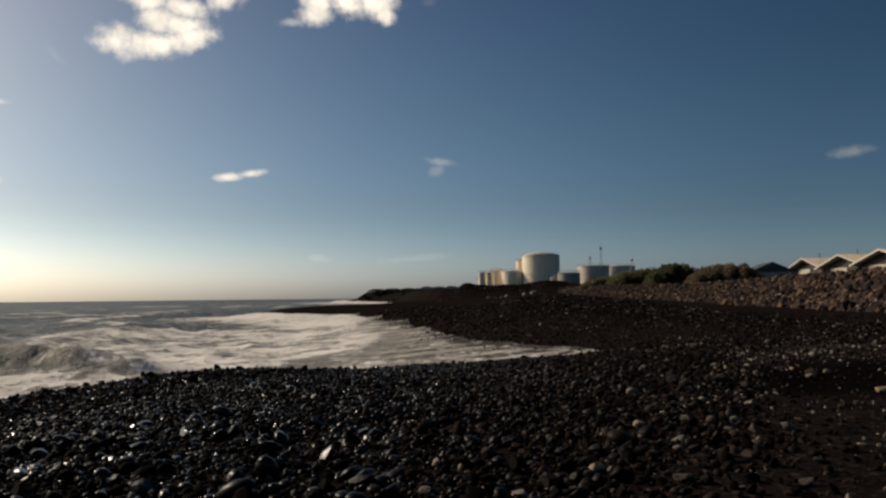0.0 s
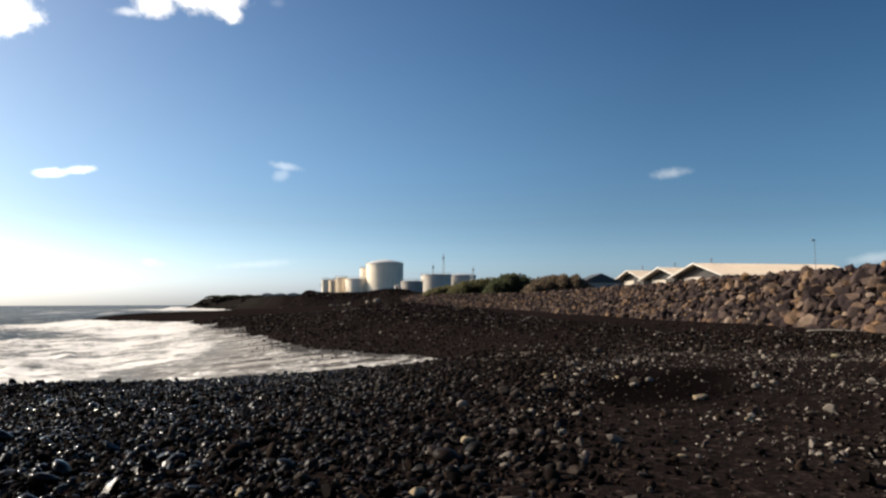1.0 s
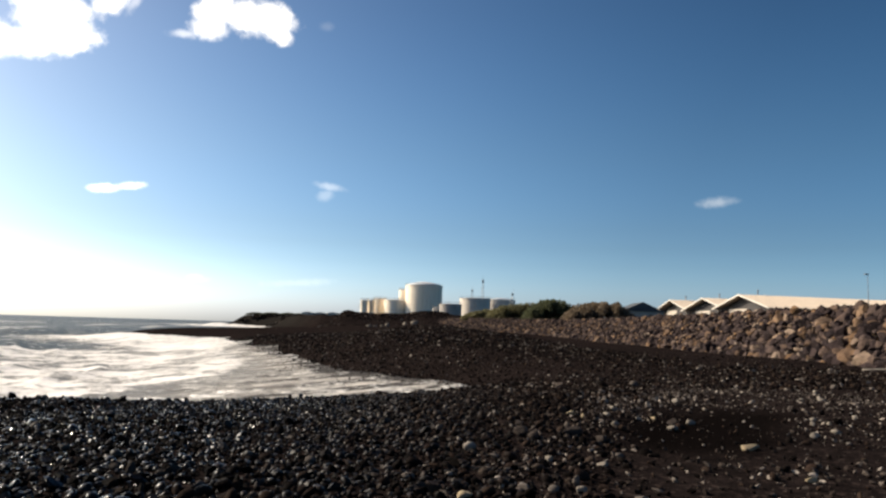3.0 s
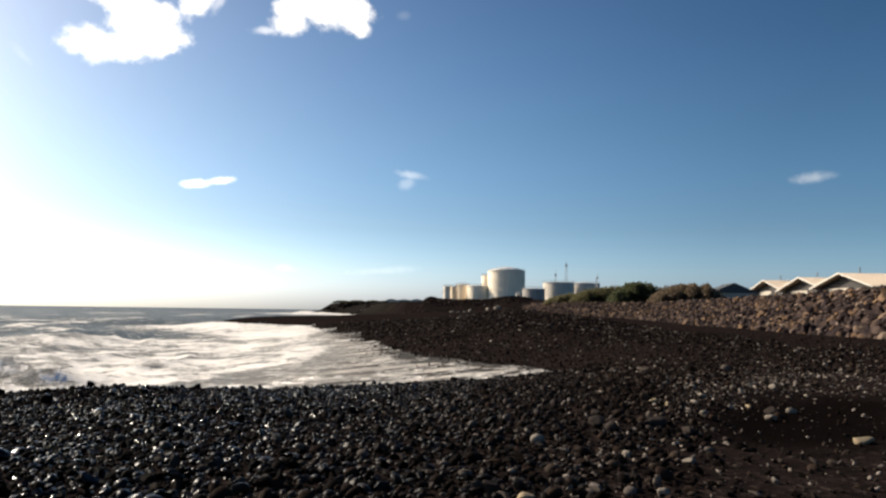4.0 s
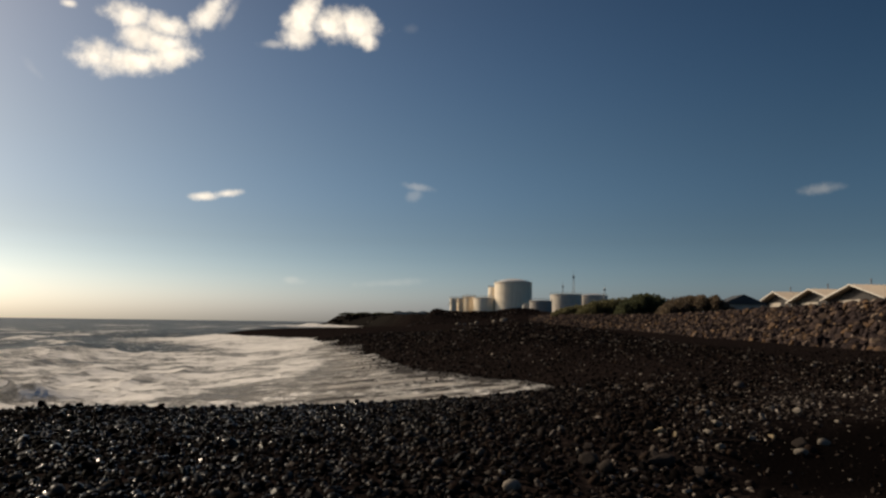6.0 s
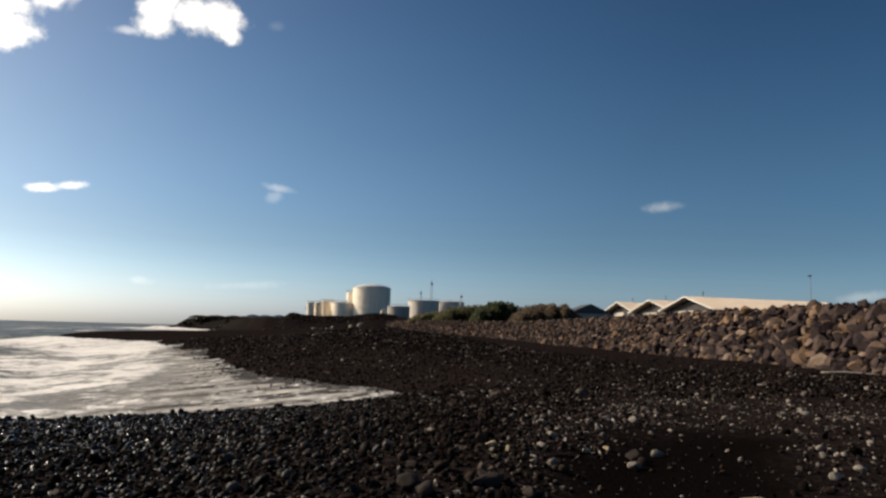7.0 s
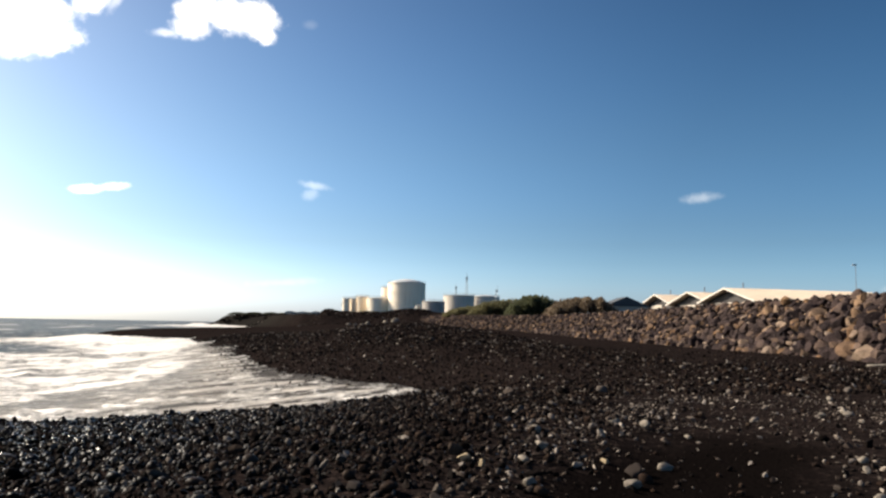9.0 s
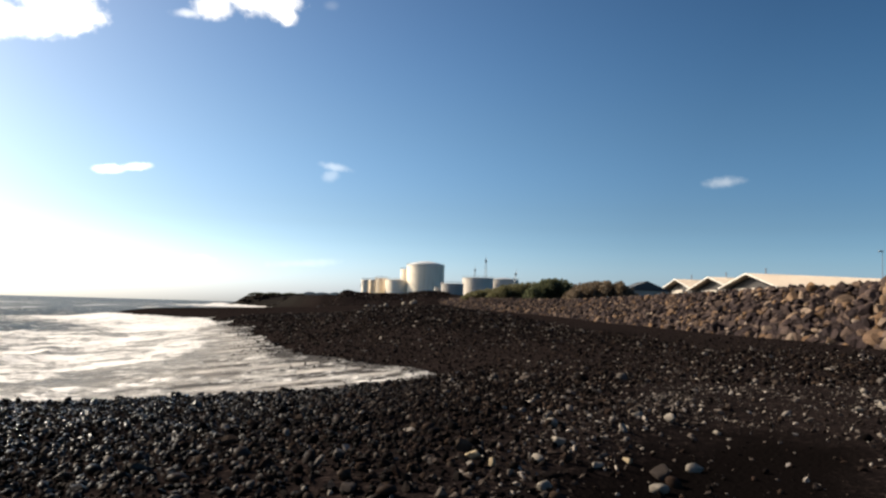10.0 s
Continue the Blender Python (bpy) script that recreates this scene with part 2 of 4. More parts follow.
def water_material():
    m, N, L, b = material("sea_water", 0.12)
    p = world_place(N)
    att = N.new("ShaderNodeAttribute")
    att.attribute_name = "foam"
    b.inputs["Specular IOR Level"].default_value = 0.14
    turn = N.new("ShaderNodeMapping")
    turn.inputs["Rotation"].default_value = (0, 0, radians(-52))
    L.new(p, turn.inputs["Vector"])
    stretch = N.new("ShaderNodeMapping")
    stretch.inputs["Scale"].default_value = (0.5, 1.1, 1.0)
    L.new(turn.outputs[0], stretch.inputs["Vector"])
    lace = noise_tex(N, L, p, 0.3, 8, 0.66)
    fine = noise_tex(N, L, p, 1.5, 6, 0.72)
    s = N.new("ShaderNodeMath")
    s.operation = "MULTIPLY_ADD"
    L.new(lace, s.inputs[0])
    s.inputs[1].default_value = 3.0
    L.new(att.outputs["Fac"], s.inputs[2])
    s2 = N.new("ShaderNodeMath")
    s2.operation = "MULTIPLY_ADD"
    L.new(fine, s2.inputs[0])
    s2.inputs[1].default_value = 2.4
    L.new(s.outputs[0], s2.inputs[2])
    foam = mapped(N, L, s2.outputs[0], 2.86, 3.4, 0.0, 1.0)
    deep = mixed(N, L, noise_tex(N, L, p, 0.02, 3), (0.046, 0.058, 0.056), (0.068, 0.08, 0.074))
    # the thin backwash: grey film with long streaks of spent foam
    film = N.new("ShaderNodeAttribute")
    film.attribute_name = "film"
    lay = N.new("ShaderNodeMapping")
    lay.inputs["Rotation"].default_value = (0, 0, radians(-14))
    L.new(p, lay.inputs["Vector"])
    long = N.new("ShaderNodeMapping")
    long.inputs["Scale"].default_value = (0.1, 1.1, 1.0)
    L.new(lay.outputs[0], long.inputs["Vector"])
    streak = N.new("ShaderNodeMath")
    streak.operation = "MULTIPLY_ADD"
    L.new(noise_tex(N, L, long.outputs[0], 1.0, 6, 0.62), streak.inputs[0])
    streak.inputs[1].default_value = 1.0
    L.new(film.outputs["Fac"], streak.inputs[2])
    thin = mapped(N, L, streak.outputs[0], 0.42, 0.92, 0.0, 1.0)
    deep = mixed(N, L, mapped(N, L, att.outputs["Fac"], 0.1, 0.4, 0.0, 1.0), deep, (0.15, 0.145, 0.13))
    sheet = N.new("ShaderNodeAttribute")
    sheet.attribute_name = "sheet"
    shallow = sheet.outputs["Fac"]
    deep = mixed(N, L, shallow, deep, mixed(N, L, thin, (0.56, 0.515, 0.46), (0.06, 0.054, 0.049)))
    puffs = N.new("ShaderNodeMath")
    puffs.operation = "MULTIPLY_ADD"
    L.new(lace, puffs.inputs[0])
    puffs.inputs[1].default_value = 1.1
    L.new(fine, puffs.inputs[2])
    white = mixed(N, L, mapped(N, L, puffs.outputs[0], 0.75, 1.2, 0, 1), (0.55, 0.525, 0.49), (0.96, 0.91, 0.84))
    L.new(mixed(N, L, foam, deep, white), b.inputs["Base Color"])
    matt = N.new("ShaderNodeMath")
    matt.operation = "MAXIMUM"
    L.new(shallow, matt.inputs[0])
    L.new(foam, matt.inputs[1])
    matt = matt.outputs[0]
    L.new(mapped(N, L, matt, 0, 1, 0.45, 0.8), b.inputs["Roughness"])
    L.new(mapped(N, L, matt, 0, 1, 0.1, 0.03), b.inputs["Specular IOR Level"])
    h1 = noise_tex(N, L, stretch.outputs[0], 0.35, 7, 0.62)
    add2 = N.new("ShaderNodeMath")
    add2.operation = "MULTIPLY_ADD"
    L.new(foam, add2.inputs[0])
    add2.inputs[1].default_value = 0.12
    L.new(h1, add2.inputs[2])
    churn = N.new("ShaderNodeMath")
    churn.operation = "MULTIPLY_ADD"
    L.new(mixed(N, L, foam, (0.0, 0.0, 0.0), puffs.outputs[0]), churn.inputs[0])
    churn.inputs[1].default_value = 0.3
    L.new(add2.outputs[0], churn.inputs[2])
    bumped(N, L, b, churn.outputs[0], 1.0, 0.55)
    return m


def armour_material(single):
    m, N, L, b = material("armour_rock", 0.9)
    b.inputs["Specular IOR Level"].default_value = 0.1
    p = world_place(N)
    tone = ramp(N, L, random_of(N, single), (0.0, (0.018, 0.013, 0.0135)), (0.3, (0.04, 0.0285, 0.0285)), (0.58, (0.074, 0.054, 0.0495)), (0.78, (0.118, 0.083, 0.066)),
                (0.92, (0.195, 0.12, 0.069)), (1.0, (0.245, 0.195, 0.16)))
    stain = noise_tex(N, L, p, 1.3, 6, 0.65)
    col = mixed(N, L, 1.0, tone, ramp(N, L, stain, (0.28, (0.5, 0.48, 0.48)), (0.7, (1.3, 1.25, 1.15))), "MULTIPLY")
    L.new(col, b.inputs["Base Color"])
    bumped(N, L, b, noise_tex(N, L, p, 5, 7, 0.7), 0.7, 0.12)
    return m


def plain(name, colour, rough=0.7, scale=0.8, vary=0.2, metal=0.0, bump=0.0):
    m, N, L, b = material(name, rough, metal)
    p = world_place(N)
    lo, hi = tuple(c * (1 - vary) for c in colour), tuple(min(1, c * (1 + vary)) for c in colour)
    col = mixed(N, L, noise_tex(N, L, p, scale, 5, 0.6), lo, hi)
    fine = noise_tex(N, L, p, scale * 11, 4, 0.65)
    col = mixed(N, L, 0.6, col, ramp(N, L, fine, (0.3, (0.82, 0.81, 0.8)), (0.65, (1.08, 1.08, 1.08))), "MULTIPLY")
    L.new(col, b.inputs["Base Color"])
    if bump:
        b.inputs["Specular IOR Level"].default_value = 0.08
        bumped(N, L, b, fine, 0.5, bump)
    return m


def tank_material(name, colour):
    """Painted steel with rust streaks and plate courses."""
    m, N, L, b = material(name, 0.6)
    b.inputs["Specular IOR Level"].default_value = 0.15
    p = world_place(N)
    stretch = N.new("ShaderNodeMapping")
    stretch.inputs["Scale"].default_value = (1.2, 1.2, 0.08)
    L.new(p, stretch.inputs["Vector"])
    streak = noise_tex(N, L, stretch.outputs[0], 1.0, 5, 0.7)
    col = mixed(N, L, 1.0, colour, ramp(N, L, streak, (0.3, (0.84, 0.8, 0.74)), (0.55, (1.0, 1.0, 1.0))), "MULTIPLY")
    L.new(col, b.inputs["Base Color"])
    return m


def leaf_material(name, dark, light):
    m, N, L, b = material(name, 0.7)
    r = random_of(N, False)
    col = mixed(N, L, r, dark, light)
    L.new(col, b.inputs["Base Color"])
    b.inputs["Specular IOR Level"].default_value = 0.2
    thin = N.new("ShaderNodeBsdfTranslucent")
    L.new(col, thin.inputs["Color"])
    mix = N.new("ShaderNodeMixShader")
    mix.inputs[0].default_value = 0.5
    L.new(b.outputs[0], mix.inputs[1])
    L.new(thin.outputs[0], mix.inputs[2])
    L.new(mix.outputs[0], N["Material Output"].inputs["Surface"])
    return m


PALE_COBBLE = cobble_material(False, True)
COBBLE, COBBLE_ONE, SAND, WATER = cobble_material(False), cobble_material(True), sand_material(), water_material()
ARMOUR, ARMOUR_ONE = armour_material(False), armour_material(True)
CREAM, WHITE_TANK, GREY_TANK = tank_material("cream_paint", (0.95, 0.83, 0.66)), tank_material("white_paint", (0.64, 0.58, 0.5)), tank_material("grey_paint", (0.36, 0.33, 0.3))
ROOF_STEEL = plain("pale_roof_steel", (0.62, 0.62, 0.6), 0.5)
TAN_ROOF, FASCIA = plain("tan_roof_sheet", (0.64, 0.52, 0.39), 0.7, 0.15, 0.12), plain("white_fascia", (0.66, 0.6, 0.51), 0.6)
# the second colour is near black to stand for shade inside open gables
HALL_WALL, GABLE_SHADE = plain("pale_render", (0.5, 0.44, 0.36), 0.85), plain("gable_shade_sheet", (0.045, 0.04, 0.038), 0.8)
STEEL, SLATE = plain("galvanised_steel", (0.22, 0.23, 0.24), 0.5, metal=0.6), plain("dark_slate_sheet", (0.06, 0.065, 0.07), 0.75)
BARK = plain("bark", (0.1, 0.075, 0.05), 0.9, 6, 0.3, bump=0.02)
GREEN = leaf_material("green_leaves", (0.12, 0.112, 0.055), (0.2, 0.18, 0.09))
DEEP_GREEN = leaf_material("dark_green_leaves", (0.075, 0.082, 0.043), (0.13, 0.135, 0.07))
DRY_BROWN = leaf_material("dry_leaves", (0.14, 0.105, 0.07), (0.22, 0.165, 0.11))
BLEACHED = plain("bleached_wood", (0.24, 0.21, 0.175), 0.85, 9, 0.25, bump=0.006)
PALE_STONE = plain("pale_ochre_stone", (0.3, 0.235, 0.15), 0.85, 6, 0.2, bump=0.01)
DARK_STONE = plain("dark_brown_stone", (0.04, 0.031, 0.026), 0.85, 5, 0.3, bump=0.01)
GREY_STONE = plain("light_grey_stone", (0.21, 0.18, 0.145), 0.85, 6, 0.25, bump=0.01)
YELLOW_STONE = plain("yellow_stone", (0.38, 0.33, 0.19), 0.8, 6, 0.15, bump=0.006)


# ---- building helpers ----
rng = np.random.default_rng(7)


def mesh_of(name, verts, faces, mat, smooth=True):
    """A mesh from vertex and face arrays (all faces alike)."""
    verts, faces = np.asarray(verts, np.float32), np.asarray(faces, np.int32)
    me = bpy.data.meshes.new(name)
    me.vertices.add(len(verts))
    me.vertices.foreach_set("co", verts.ravel())
    k = faces.shape[1]
    me.loops.add(faces.size)
    me.loops.foreach_set("vertex_index", faces.ravel())
    me.polygons.add(len(faces))
    me.polygons.foreach_set("loop_start", np.arange(0, faces.size, k, dtype=np.int32))
    me.polygons.foreach_set("use_smooth", np.broadcast_to(smooth, len(faces)).astype(bool))
    me.update(calc_edges=True)
    me.materials.append(mat)
    return me


def part(name, bm, mat, parent=None, label="", smooth=False):
    """Links a bmesh, or a ready mesh, as one object under a thing or part."""
    if isinstance(bm, bpy.types.Mesh):
        me = bm
    else:
        me = bpy.data.meshes.new(name)
        bmesh.ops.recalc_face_normals(bm, faces=bm.faces)
        for f in bm.faces:
            f.smooth = smooth
        bm.to_mesh(me)
        bm.free()
        me.materials.append(mat)
    ob = new(name, me)
    ob.parent = parent
    if label:
        ob["label"] = label
    return ob


def empty(name, m, label, category, group="", kind=""):
    ob = new(name)
    ob.matrix_world = m
    return tagged(ob, label, category, group, kind)


def box(bm, x0, y0, z0, x1, y1, z1, bevel=0.0):
    r = bmesh.ops.create_cube(bm, size=1)
    for v in r["verts"]:
        v.co = Vector(((x0, x1)[v.co.x > 0], (y0, y1)[v.co.y > 0], (z0, z1)[v.co.z > 0]))
    if bevel:
        edges = {e for v in r["verts"] for e in v.link_edges}
        bmesh.ops.bevel(bm, geom=list(edges), offset=bevel, segments=1, affect="EDGES")


def tube(bm, p, q, r0, r1=None, n=8):
    """A tapered round bar from p to q."""
    p, q = Vector(p), Vector(q)
    m = Matrix.Translation((p + q) / 2) @ (q - p).to_track_quat("Z", "Y").to_matrix().to_4x4()
    bmesh.ops.create_cone(bm, cap_ends=True, segments=n, radius1=r0, radius2=r0 if r1 is None else r1, depth=(q - p).length, matrix=m)


def lattice(i, j, k):
    v = np.sin(i * 127.1 + j * 311.7 + k * 74.7) * 43758.5453
    return v - np.floor(v)


def wobble(x, y, scale, octaves=3, k=0):
    """Smooth value noise, -1 to 1."""
    out, amp, norm = 0.0, 1.0, 0.0
    for o in range(octaves):
        u, v = x / scale + 17.3 * o, y / scale - 9.1 * o
        i, j = np.floor(u), np.floor(v)
        fu, fv = u - i, v - j
        fu, fv = fu * fu * (3 - 2 * fu), fv * fv * (3 - 2 * fv)
        a = lattice(i, j, k + o) * (1 - fu) + lattice(i + 1, j, k + o) * fu
        b = lattice(i, j + 1, k + o) * (1 - fu) + lattice(i + 1, j + 1, k + o) * fu
        out = out + amp * ((a * (1 - fv) + b * fv) * 2 - 1)
        norm, amp, scale = norm + amp, amp * 0.5, scale * 0.5
    return out / norm


def ease(v, a, b):
    s = np.clip((v - a) / (b - a), 0, 1)
    return s * s * (3 - 2 * s)


def bell(v, mid, wide):
    return np.exp(-(((v - mid) / wide) ** 2))


# ---- the lie of the land ----
SEA = 1.0
SHORE = np.array([(-14.5, -400), (-14.5, -5), (-14.2, 12), (-12.8, 20.5), (-8.3, 26.0), (-3.1, 30.0), (1.0, 35.2), (2.8, 40.2), (0.4, 44.8), (-6, 52), (-11, 64), (-18, 86),
                  (-35, 130), (-57, 149), (-62, 157), (-54, 185), (-42, 240), (-60, 320), (-92, 420), (-118, 530), (-130, 590), (-164, 603), (-172, 622),
                  (-150, 700), (-60, 900), (400, 1300), (4000, 1600)], float)
LAND = np.vstack([SHORE, [(4500, 1600), (4500, -400)]])


def shore_distance(x, y):
    """Metres from the line of highest swash, positive on land."""
    best = np.full(x.shape, 1e9)
    for (ax, ay), (bx, by) in zip(SHORE[:-1], SHORE[1:]):
        dx, dy = bx - ax, by - ay
        t = np.clip(((x - ax) * dx + (y - ay) * dy) / (dx * dx + dy * dy), 0, 1)
        best = np.minimum(best, (x - ax - t * dx) ** 2 + (y - ay - t * dy) ** 2)
    inside = np.zeros(x.shape, bool)
    for (ax, ay), (bx, by) in zip(LAND, np.roll(LAND, -1, 0)):
        if ay == by:
            continue
        inside ^= ((ay > y) != (by > y)) & (x < (bx - ax) * (y - ay) / (by - ay) + ax)
    return np.sqrt(best) * np.where(inside, 1, -1)


def toe(y):
    """x of the revetment's foot along the beach."""
    return 25.0 - 25 * ease(y, 160, 300)


def crown(y):
    """Height of the revetment's top."""
    return 7.3 + 0.85 * ease(y, 130, 280)


def black_sand(x, y):
    """A lens of bare black sand behind the pebble ridge, 0 to 1."""
    u, v = x - 5.0, y - 14.3
    far = np.hypot((0.9 * u - 0.42 * v) / 1.5, (0.42 * u + 0.9 * v) / 3.2)
    return 1 - ease(far + 0.35 * wobble(x, y, 1.6, 2, 57), 0.65, 1.15)


def land(x, y):
    x, y = np.asarray(x, float), np.asarray(y, float)
    d = shore_distance(x, y)
    d = d + 0.5 * wobble(x, y, 5, 2, 3) * ease(np.abs(d), 0, 2)
    far_side = ease(y, 34, 42)
    rise = 1.33 - 0.08 * far_side
    up = 2.2 + rise * (1 - np.exp(-np.maximum(d, 0) * (0.2 + 0.08 * far_side) / rise))
    z = np.where(d > 0, up, np.maximum(2.2 + 0.11 * d, -3))
    z = z + 0.34 * bell(d, 2.6, 1.5) * (1 - ease(y, 27, 32)) * (1 - ease(x, -9.5, -5.5))
    on = ease(d, 0.5, 7)
    z = z + on * 0.27 * bell(y, 17, 5.5) * ease(x, -3, 2.5)
    band = -3.6 + 0.48 * y
    scarp = ease(y, 10.5, 13) * (1 - ease(y, 18, 23))
    z = z + on * scarp * (0.08 * ease(x, band - 4, band - 0.2) * (1 - ease(x, band + 0.15, band + 0.95)) - 0.06 * bell(x, band + 1.6, 1.3))
    z = z + on * (0.10 * wobble(x, y, 6, 3, 5) + 0.03 * wobble(x, y, 1.3, 2, 6))
    # cobble mound on the next horn and the strand rising towards the point
    z = z + on * ease(y, 40, 92) * 1.55 * bell(x, 1 - 0.02 * (y - 60), 10)
    z = z + on * 0.35 * bell(x, 4, 6) * bell(y, 52, 9)
    z = z + ease(d, 4, 20) * 1.1 * ease(y, 110, 300)
    z = z + ease(d, 3, 9) * ease(y, 290, 312) * (4.9 * ease(x, -46, -38) + 0.9 * bell(x, -37, 3))
    z = z + ease(d, 3, 9) * ease(y, 285, 300) * 0.5 * wobble(x, y, 7, 3, 91)
    z = z + ease(d, 2, 14) * ease(y, 540, 590) * 5.5 + ease(d, 6, 40) * ease(y, 330, 400) * 0.8
    # terrace behind the revetment
    foot = toe(y)
    top = crown(y) - 0.12 + 0.004 * np.clip(x - foot, 0, 400)
    z = np.where(y < 330, z + (np.maximum(top, z) - z) * ease(x, foot + 0.6, foot + 5.4), np.maximum(z, np.where(d > 12, 8.6, z)))
    return z


def spread(lo, hi, fine_lo, fine_hi, step, grow):
    """Coordinates close together between fine_lo and fine_hi, ever wider outside."""
    mid = list(np.arange(fine_lo, fine_hi, step))
    a, s = [fine_lo], step
    while a[-1] > lo:
        s *= grow
        a.append(a[-1] - s)
    b, s = [fine_hi], step
    while b[-1] < hi:
        s *= grow
        b.append(b[-1] + s)
    return np.array(a[:0:-1] + mid + b)


def build_ground():
    xs, ys = spread(-2500, 4000, -14, 30, 0.3, 1.05), spread(-350, 1500, 2, 60, 0.3, 1.035)
    gx, gy = np.meshgrid(xs, ys)
    gz = land(gx.ravel(), gy.ravel())
    verts = np.c_[gx.ravel(), gy.ravel(), gz]
    n, m = len(xs), len(ys)
    i = (np.arange(m - 1)[:, None] * n + np.arange(n - 1)).ravel()
    me = mesh_of("ground", verts, np.c_[i, i + 1, i + n + 1, i + n], SAND)
    me.attributes.new("black_sand", "FLOAT", "POINT").data.foreach_set("value", black_sand(gx.ravel(), gy.ravel()).astype(np.float32))
    return tagged(new("ground", me), "dark volcanic beach of sand and sea-worn cobbles", "beach", kind="structure")


def build_water():
    az = np.radians(np.arange(-112, 62, 0.4))
    rr = [11.0]
    while rr[-1] < 4900:
        rr.append(rr[-1] * 1.013 + 0.02)
    rr = np.array(rr)
    ga, gr = np.meshgrid(az, rr)
    x, y = (gr * np.sin(ga)).ravel(), (gr * np.cos(ga)).ravel()
    d = shore_distance(x, y)
    g = land(x, y)
    r = gr.ravel()
    fade = ease(-d, 3, 40) * (1 - ease(r, 130, 420))
    off = -d
    # swell lines that bend round with the shore
    swell = np.sin(off / 26 * 2 * np.pi + 1.5 * wobble(x, y, 60, 2, 2)) * 0.42 + 0.3 * wobble(x, y, 9, 3, 8) + 0.06 * wobble(x, y, 2.2, 2, 9)
    w = SEA + fade * swell
    # a low breaker rolling in beyond the storm ridge: steep face to the shore, white crest and wake
    along, across = (x + 36) * 0.97 + (y - 38) * 0.24, (x + 36) * 0.24 - (y - 38) * 0.97
    across = across + 0.05 * np.maximum(along - 12, 0) ** 2 + 1.2 * wobble(x, y, 11, 2, 12) + 0.4 * wobble(x, y, 3, 2, 13)
    span = ease(along, -16, -4) * (1 - ease(along, 9, 17)) * (0.88 + 0.3 * wobble(x, y, 7, 2, 14))
    ridge = span * np.where(across > 0, bell(across, 0, 1.3), bell(across, 0, 3.4))
    face = span * bell(across, 1.3, 0.9)
    wake = span * bell(across, -2.0, 3.2)
    w = w + 1.3 * ridge * (1 + 0.25 * wobble(x, y, 1.6, 2, 15))
    # spray where the swell breaks on the headland's tip
    spray = bell(x, -172, 9) * bell(y, 598, 8) + 0.6 * bell(x, -150, 14) * bell(y, 588, 5)
    w = w + 3.4 * spray * (0.8 + 0.6 * wobble(x, y, 5, 2, 19))
    roll = np.abs(np.sin(off / 5.2 * np.pi + 1.6 * wobble(x, y, 12, 2, 16)))
    roll = (1 - roll) ** 2 * ease(off, 10, 18) * (1 - ease(off, 45, 80)) * ease(wobble(x, y, 9, 2, 17), -0.5, 0.3)
    w = w + 0.34 * roll + 0.12 * wobble(x, y, 2.6, 3, 18) * ease(off, 8, 16) * (1 - ease(off, 60, 90))
    sheet = g + 0.3 * roll + 0.05 + 0.02 * wobble(x, y, 1.5, 2, 4)
    edge = d + 1.9 * wobble(x, y, 6, 3, 21)
    z = np.where(edge < 0, np.maximum(w, sheet), np.minimum(g - 0.25 * ease(edge, 0, 0.6), w + 5))
    z = np.where(d > 6, np.minimum(z, SEA - 0.5), z)
    away = off + 9 * wobble(x, y, 20, 3, 37)
    foam = ease(off, -3, -1) * (1 - ease(away, 22, 50)) * (0.73 + 0.24 * wobble(x, y, 9, 3, 38))
    foam = np.maximum(foam, 0.0)
    foam = np.where(y > 95, ease(off, -1, 2) * (1 - ease(off, 8, 26)) * 0.95, foam)
    foam = np.maximum(foam, np.maximum.reduce([wake * 1.0, span * bell(across, 5, 3.0) * 0.9, np.clip(spray * 2.5, 0, 1)]))
    thin = ease(y, 22, 30) * (1 - ease(y, 50, 60)) * ease(x + 3.5 * wobble(x, y, 4, 3, 35), -18, -8)
    thin = np.maximum(thin, (1 - ease(off + 1.5 * wobble(x, y, 5, 2, 36), 1.5, 7)) * ease(y, 42, 50) * (1 - ease(y, 90, 120)))
    foam = foam * (1 - 0.76 * thin)
    film = thin * (0.42 * np.sin((0.97 * y - 0.24 * x) * 2.3 + 2.2 * wobble(x, y, 9, 2, 33)) + 0.12 + 0.2 * ease(x, -9, -2)) + 0.7 * thin * ease(edge, -2.2, -0.2)
    crest = ease(np.sin(off / 26 * 2 * np.pi + 1.5 * wobble(x, y, 60, 2, 2)), 0.72, 0.97) * ease(wobble(x, y, 22, 3, 43), 0.0, 0.35)
    foam = np.maximum(foam, 0.85 * crest * ease(off, 26, 36) * (1 - ease(off, 90, 220)))
    foam = np.maximum(foam, 0.75 * ease(wobble(x, y, 34, 3, 41), 0.32, 0.5) * (1 - ease(r, 300, 900)) * ease(off, 20, 40))
    foam = np.maximum(foam, ease(off, -1, 3) * (1 - ease(off, 30, 60)) * ease(y, 480, 540))
    foam = np.maximum(foam, (0.4 - 0.23 * thin) * ease(off, -3, -1) * (1 - ease(away, 10, 26)))
    foam = foam * (1 - np.clip(0.9 * face, 0, 1))
    verts = np.c_[x, y, z]
    n, m = len(az), len(rr)
    i = (np.arange(m - 1)[:, None] * n + np.arange(n - 1)).ravel()
    quads = np.c_[i, i + 1, i + n + 1, i + n]
    quads = quads[(d[quads].min(1) < 5)]
    used = np.unique(quads)
    back = np.full(len(x), -1)
    back[used] = np.arange(len(used))
    me = mesh_of("water", verts[used], back[quads], WATER)
    att = me.attributes.new("foam", "FLOAT", "POINT")
